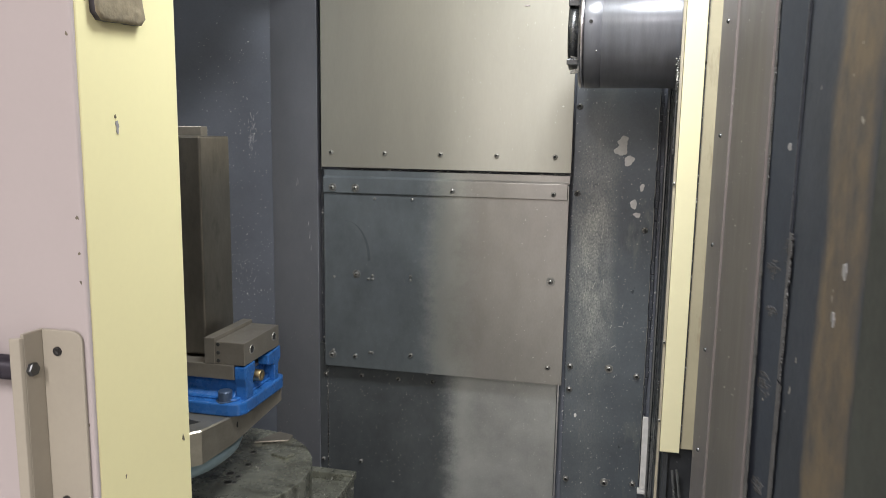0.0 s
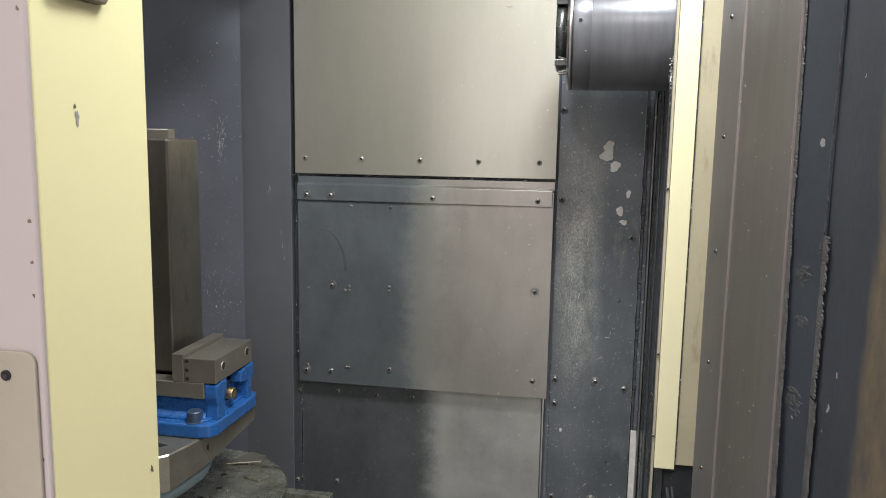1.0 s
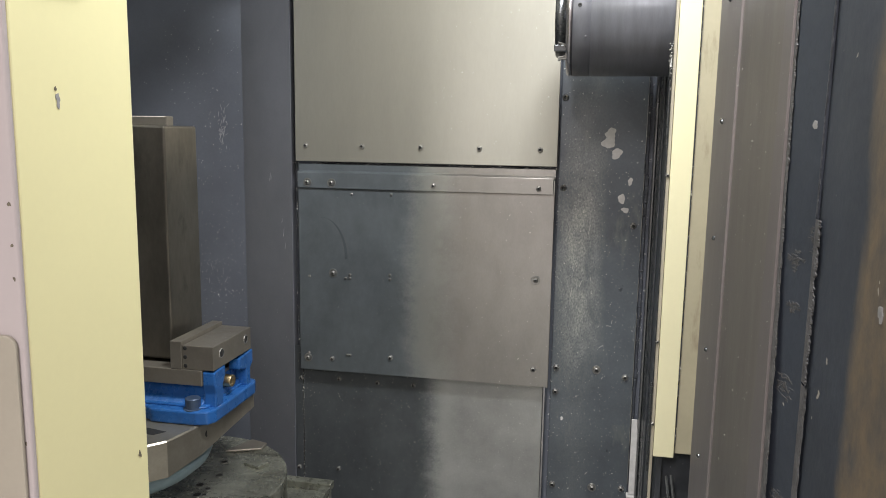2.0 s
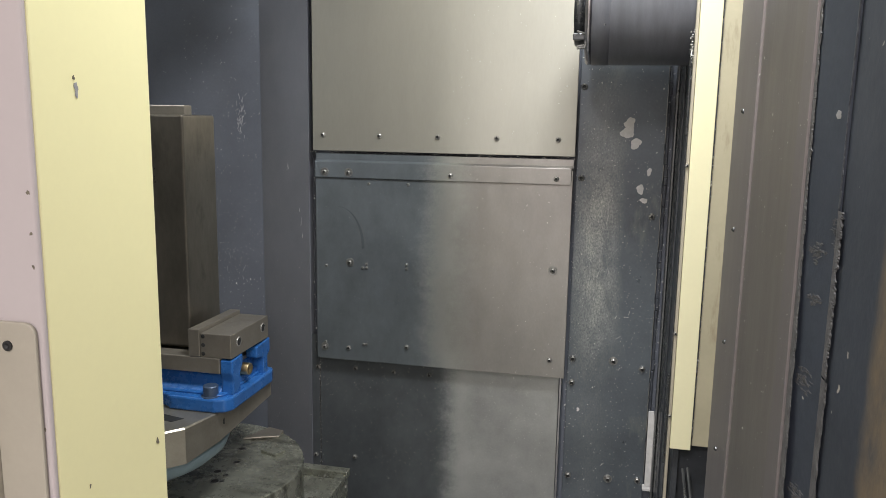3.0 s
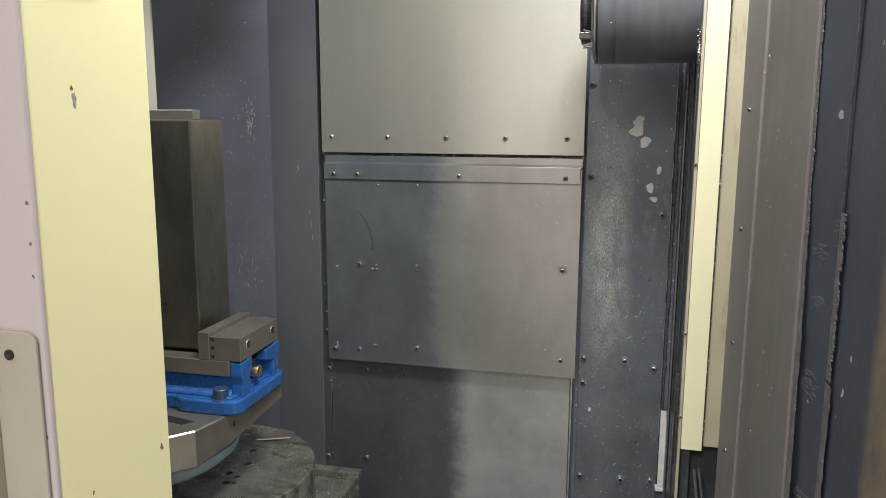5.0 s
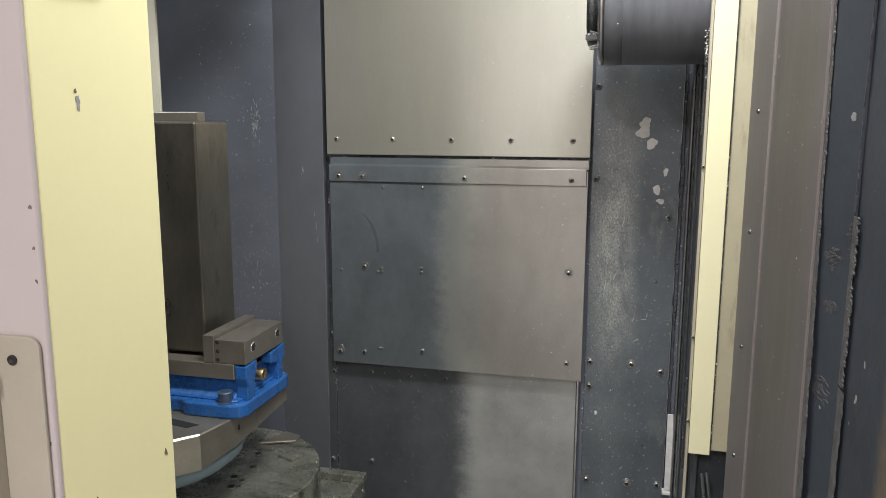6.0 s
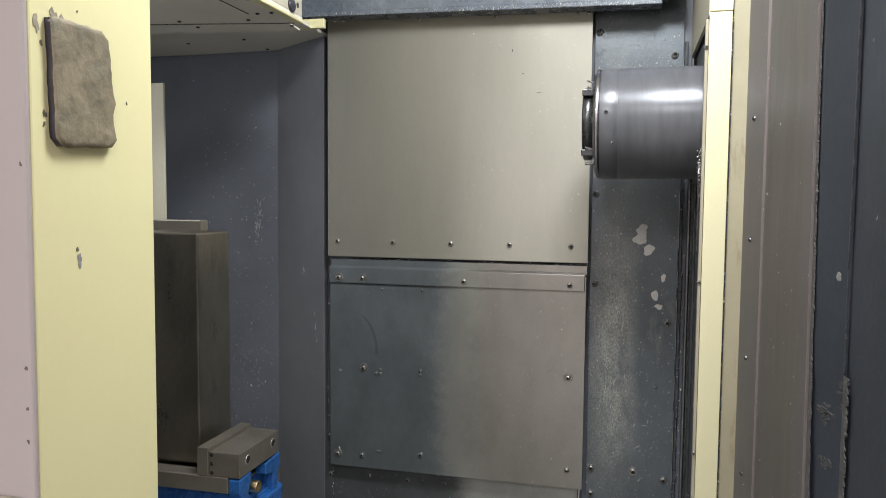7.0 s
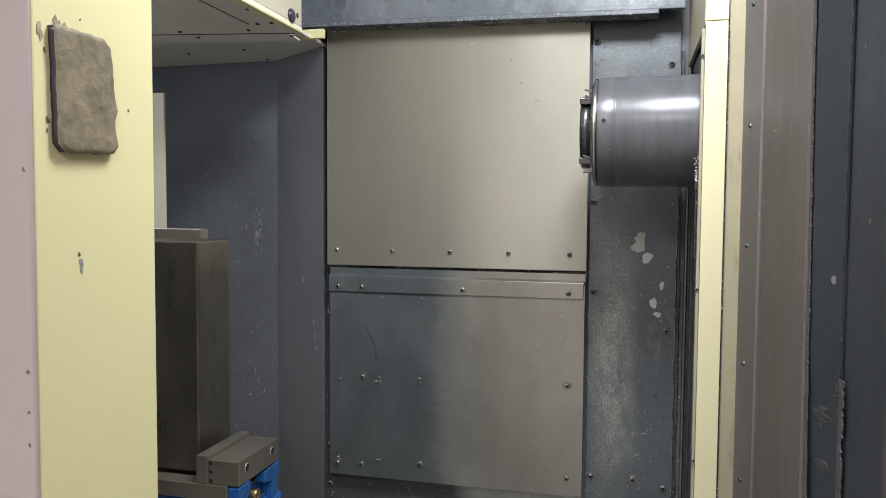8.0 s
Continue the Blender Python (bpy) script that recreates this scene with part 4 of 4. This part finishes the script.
for y in (1.2475, 1.3315):
    part("bolt_hole", lathe([(0.0, 0.0), (0.0063, 0.0), (0.0063, 0.0006), (0.0, 0.0006)], 20, "x", (-0.5405, y, 1.0715)), HOLE, jaw)
    part("hole_rim", lathe([(0.0062, 0.0), (0.0062, 0.0009), (0.0068, 0.0012), (0.0078, 0.0), (0.0062, 0.0)], 20, "x", (-0.5405, y, 1.0715)), BOLT, jaw)
for z in (1.083, 1.069, 1.055):
    part("bolt_hole", lathe([(0.0, -0.0005), (0.0026, -0.0005), (0.0033, 0.0), (0.0, 0.0)], 14, "y", (-0.588, 1.222, z)), HOLE, jaw)
part("screw", lathe([(0.0, -0.60), (0.0100, -0.60), (0.0100, -0.5405), (0.0090, -0.5390), (0.005, -0.5390), (0.0045, -0.544), (0.0, -0.544)], 24, "x", (0, 1.281, 1.0155)), BRASS, vise, "brass-coloured clamping screw end", True)
part("clamp_bolt", lathe([(0.0, 0.989), (0.0145, 0.989), (0.0145, 0.992), (0.0115, 0.9925), (0.0118, 1.007), (0.0105, 1.0085), (0.0, 1.0085)], 24, "z", (-0.572, 1.2125, 0)), BOLTBLUE, vise, "blue painted hold-down bolt")

block = solid("steel_block", box(-0.76, -0.6335, 1.262, 1.360, 1.0495, 1.4235, 0.0035, 3), BLOCK, "tall machined steel block standing on the vise bed", "block", kind="")
solid("backing_plate", box(-0.83, -0.690, 1.364, 1.386, 1.0495, 1.440, 0.0015), JAW, "ground steel plate standing behind the tall block", "plate", kind="")
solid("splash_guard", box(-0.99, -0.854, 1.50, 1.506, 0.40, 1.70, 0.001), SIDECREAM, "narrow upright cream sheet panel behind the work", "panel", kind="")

tray = thing("chip_box", "oily steel box with a folded rim beside the table", "box", (-0.54, 1.53, 0.40))
part("body", box(-0.62, -0.474, 1.38, 1.566, 0.40, 0.700, 0.002), TABLE, tray)
part("lid", box(-0.63, -0.487, 1.40, 1.536, 0.7005, 0.706, 0.001), TABLE, tray)
part("rim", box(-0.64, -0.470, 1.548, 1.570, 0.7005, 0.716, 0.002), TABLE, tray)
part("rim", box(-0.490, -0.470, 1.38, 1.5475, 0.7005, 0.712, 0.002), TABLE, tray)
for y in (1.43, 1.49, 1.55):
    bolt(tray, -0.4735, y, 0.685, BOLT_S, 90)

# ---- scratches and scuffs ----
bm = None
rng = random.Random(41)
for x, z, dx, dz in ((0.019, 1.232, 0.004, 0.020), (0.072, 1.045, 0.0015, 0.008), (0.067, 1.036, 0.009, -0.001), (0.046, 1.034, 0.003, 0.007), (0.053, 0.992, 0.009, 0.007),
                     (-0.006, 1.162, -0.006, 0.014), (-0.010, 1.150, -0.004, 0.010), (0.026, 1.13, -0.002, 0.012), (0.0, 1.07, 0.002, 0.010), (0.058, 0.925, 0.003, 0.005),
                     (-0.012, 1.10, 0.003, 0.016), (0.006, 1.12, 0.004, 0.013), (0.035, 0.715, 0.006, 0.006)):
    bm = bar((x - dx / 2, 1.7209, z - dz / 2), (x + dx / 2, 1.7209, z + dz / 2), 0.0004, bm)
tagged(part("scratches", bm, FLECK, None), "thin bright scratches in the dark side plate", "scratch", kind="stuff")
bm = None
for k in range(46):
    x, z = -0.832 + rng.gauss(0, 0.006), 1.425 + rng.gauss(0, 0.022)
    y = 1.832 - (x + 0.778) * 0.0593
    dx, dz = rng.gauss(0, 0.002), rng.gauss(0, 0.0035)
    bm = bar((x - dx, y, z - dz), (x + dx, y, z + dz), 0.0005, bm)
for k in range(26):
    x, z = -0.87 + rng.gauss(0, 0.02), 1.08 + rng.gauss(0, 0.03)
    y = 1.832 - (x + 0.778) * 0.0593
    dx, dz = rng.gauss(0, 0.0015), rng.gauss(0, 0.003)
    bm = bar((x - dx, y, z - dz), (x + dx, y, z + dz), 0.0004, bm)
tagged(part("scuff_marks", bm, SCUFF, None), "pale scuff marks on the dark rear wall", "scuff", kind="stuff")
bm = None
for x, z, dz in ((-0.683, 1.322, 0.006), (-0.680, 1.317, 0.005), (-0.686, 1.312, 0.004), (-0.640, 1.20, 0.010), (-0.636, 1.17, 0.007), (-0.645, 1.225, 0.005)):
    y = 1.713 - (x + 0.6115) * 0.7087
    bm = bar((x - 0.001, y, z - dz), (x + 0.001, y, z + dz), 0.0007, bm)
tagged(part("scuff_marks", bm, SCUFF, None), "pale nicks in the slanted grey wall panel", "scuff", kind="stuff")

# ---- loose swarf ----
flecks("swarf", "fine bright metal chips stuck to the side plate", 900, on_y(-0.044, 0.118, 1.7208, 0.60, 1.84), 0.0010, FLECK, 1)
flecks("swarf", "fine bright metal chips stuck below the cross beam", 560, on_y(-0.040, 0.115, 1.7208, 1.68, 1.80), 0.0012, FLECK, 2)
flecks("swarf", "bright metal chips on the lower plate", 640, on_y(-0.60, -0.07, 1.7148, 0.62, 0.90, 0.8), 0.0010, FLECK, 3)
flecks("swarf", "bright metal chips on the upper plate", 89, on_y(-0.30, -0.052, 1.6898, 1.40, 1.82), 0.0011, FLECK, 4)
flecks("swarf", "bright metal chips on the rear wall", 430, lambda r: ((lambda x: (x, 1.8295 - (x + 0.778) * 0.0593, 0.92 + 0.75 * r.random() ** 1.6))(-0.98 + 0.20 * r.random()), (1, 0, 0), (0, 0, 1), (0, -1, 0)), 0.0014, FLECK, 5)
flecks("swarf", "bright metal chips on the stainless side wall", 230, lambda r: ((RX, 0.84 + 0.30 * r.random(), 1.0 + 0.8 * r.random()), (0, 1, 0), (0, 0, 1), (-1, 0, 0)), 0.0009, FLECK, 6)
flecks("swarf", "bright chips along the lower edge of the cross beam", 260, lambda r: ((lambda u: (-0.62 + 0.696 * u, 1.6458, 1.8475 - 0.0107 * u + 0.008 * r.random()))(r.random() ** 0.7), (1, 0, 0), (0, 0, 1), (0, -1, 0)), 0.0012, FLECK, 7)
flecks("swarf", "bright chips along the joint of the cover plates", 114, on_y(-0.60, -0.045, 1.6855, 1.352, 1.356), 0.0011, FLECK, 8)
flecks("swarf", "bright chips caught in the gap seal", 191, on_y(0.119, 0.132, 1.7125, 0.70, 1.72), 0.0012, FLECK, 10)
flecks("swarf", "metal chips scattered over the lower table", 114, lambda r: ((lambda a, d: (-0.69 + d * math.cos(a), 1.35 + d * math.sin(a), 0.8004))(r.uniform(-0.6, 1.3), 0.2 * r.random() ** 0.5), (1, 0, 0), (0, 1, 0), (0, 0, 1)), 0.0007, FLECK, 11)
flecks("swarf", "bright chips caught in the joint of the cream post", 70, lambda r: ((0.1672 + r.uniform(-0.0005, 0.0005), 1.3795, 0.92 + 0.95 * r.random()), (1, 0, 0), (0, 0, 1), (0, -1, 0)), 0.0013, FLECK, 13)
flecks("swarf", "metal chips on the vise jaw and bed", 60, lambda r: ((-0.592 + 0.05 * r.random(), 1.224 + 0.126 * r.random(), 1.0878), (1, 0, 0), (0, 1, 0), (0, 0, 1)), 0.0006, FLECK, 14)
flecks("swarf", "fine bright chips on the middle plate", 150, on_y(-0.585, -0.055, 1.6908, 0.91, 1.30, 1.5), 0.0006, FLECK, 15)
flecks("swarf", "fine pale speckle along the edge of the plate's dark half", 900, lambda r: ((-0.372 + r.gauss(0, 0.030), 1.6908, 0.91 + 0.41 * r.random()), (1, 0, 0), (0, 0, 1), (0, -1, 0)), 0.0005, DUST, 22)
flecks("swarf", "metal chips on the oily steel box", 420, lambda r: ((-0.62 + 0.15 * r.random(), 1.41 + 0.14 * r.random(), 0.7064), (1, 0, 0), (0, 1, 0), (0, 0, 1)), 0.0010, FLECK, 12)

flecks("swarf", "bright chips clumped on the post below the spindle", 55, lambda r: ((0.1262 + r.gauss(0, 0.0014), 1.3775, 1.532 + r.gauss(0, 0.018)), (1, 0, 0), (0, 0, 1), (0, -1, 0)), 0.0013, FLECK, 16)
flecks("swarf", "bright crumbs along the free edge of the middle plate", 60, on_y(-0.5935, -0.5885, 1.6905, 0.91, 1.34), 0.0012, FLECK, 17)
flecks("swarf", "bright crumbs down the joint of the lower plate", 120, on_y(-0.593, -0.588, 1.7132, 0.62, 0.90), 0.0011, FLECK, 18)
flecks("swarf", "fine chips on the lower part of the slanted wall panel", 90, lambda r: ((lambda u, z: (-0.778 + 0.1665 * u, 1.8305 - 0.118 * u, z))(r.random(), 0.62 + 0.5 * r.random()), (0.795, -0.606, 0), (0, 0, 1), (-0.606, -0.795, 0)), 0.0011, FLECK, 19)
flecks("swarf", "bright crumbs along the joint of the side plate", 60, on_y(-0.0485, -0.0445, 1.7200, 0.68, 1.34), 0.0012, FLECK, 20)

# ---- workshop behind the camera ----
solid("wall_room_back", box(-3.5, 3.5, -3.5, -3.4, 0.0, 3.2), ROOMWALL, "pale workshop wall", "wall")
solid("wall_room_west", box(-3.5, -3.4, -3.4, 3.5, 0.0, 3.2), ROOMWALL, "pale workshop wall", "wall")
solid("wall_room_east", box(3.4, 3.5, -3.4, 3.5, 0.0, 3.2), ROOMWALL, "pale workshop wall", "wall")
solid("wall_room_front", box(-3.4, 3.4, 3.4, 3.5, 0.0, 3.2), ROOMWALL, "pale workshop wall", "wall")
solid("ceiling_room", box(-3.5, 3.5, -3.5, 3.5, 3.2, 3.25), ROOMWALL, "pale workshop ceiling", "ceiling")
for x in (-0.5, 1.2):
    cl = thing("ceiling_light", "long white workshop ceiling light, lit", "lamp", (x, -1.9, 3.2), "workshop ceiling lights")
    part("case", box(x - 0.15, x + 0.15, -2.65, -1.15, 3.08, 3.2, 0.005), ROOMWALL, cl)
    part("diffuser", box(x - 0.12, x + 0.12, -2.60, -1.20, 3.060, 3.0795), GLOW_ROOM, cl)
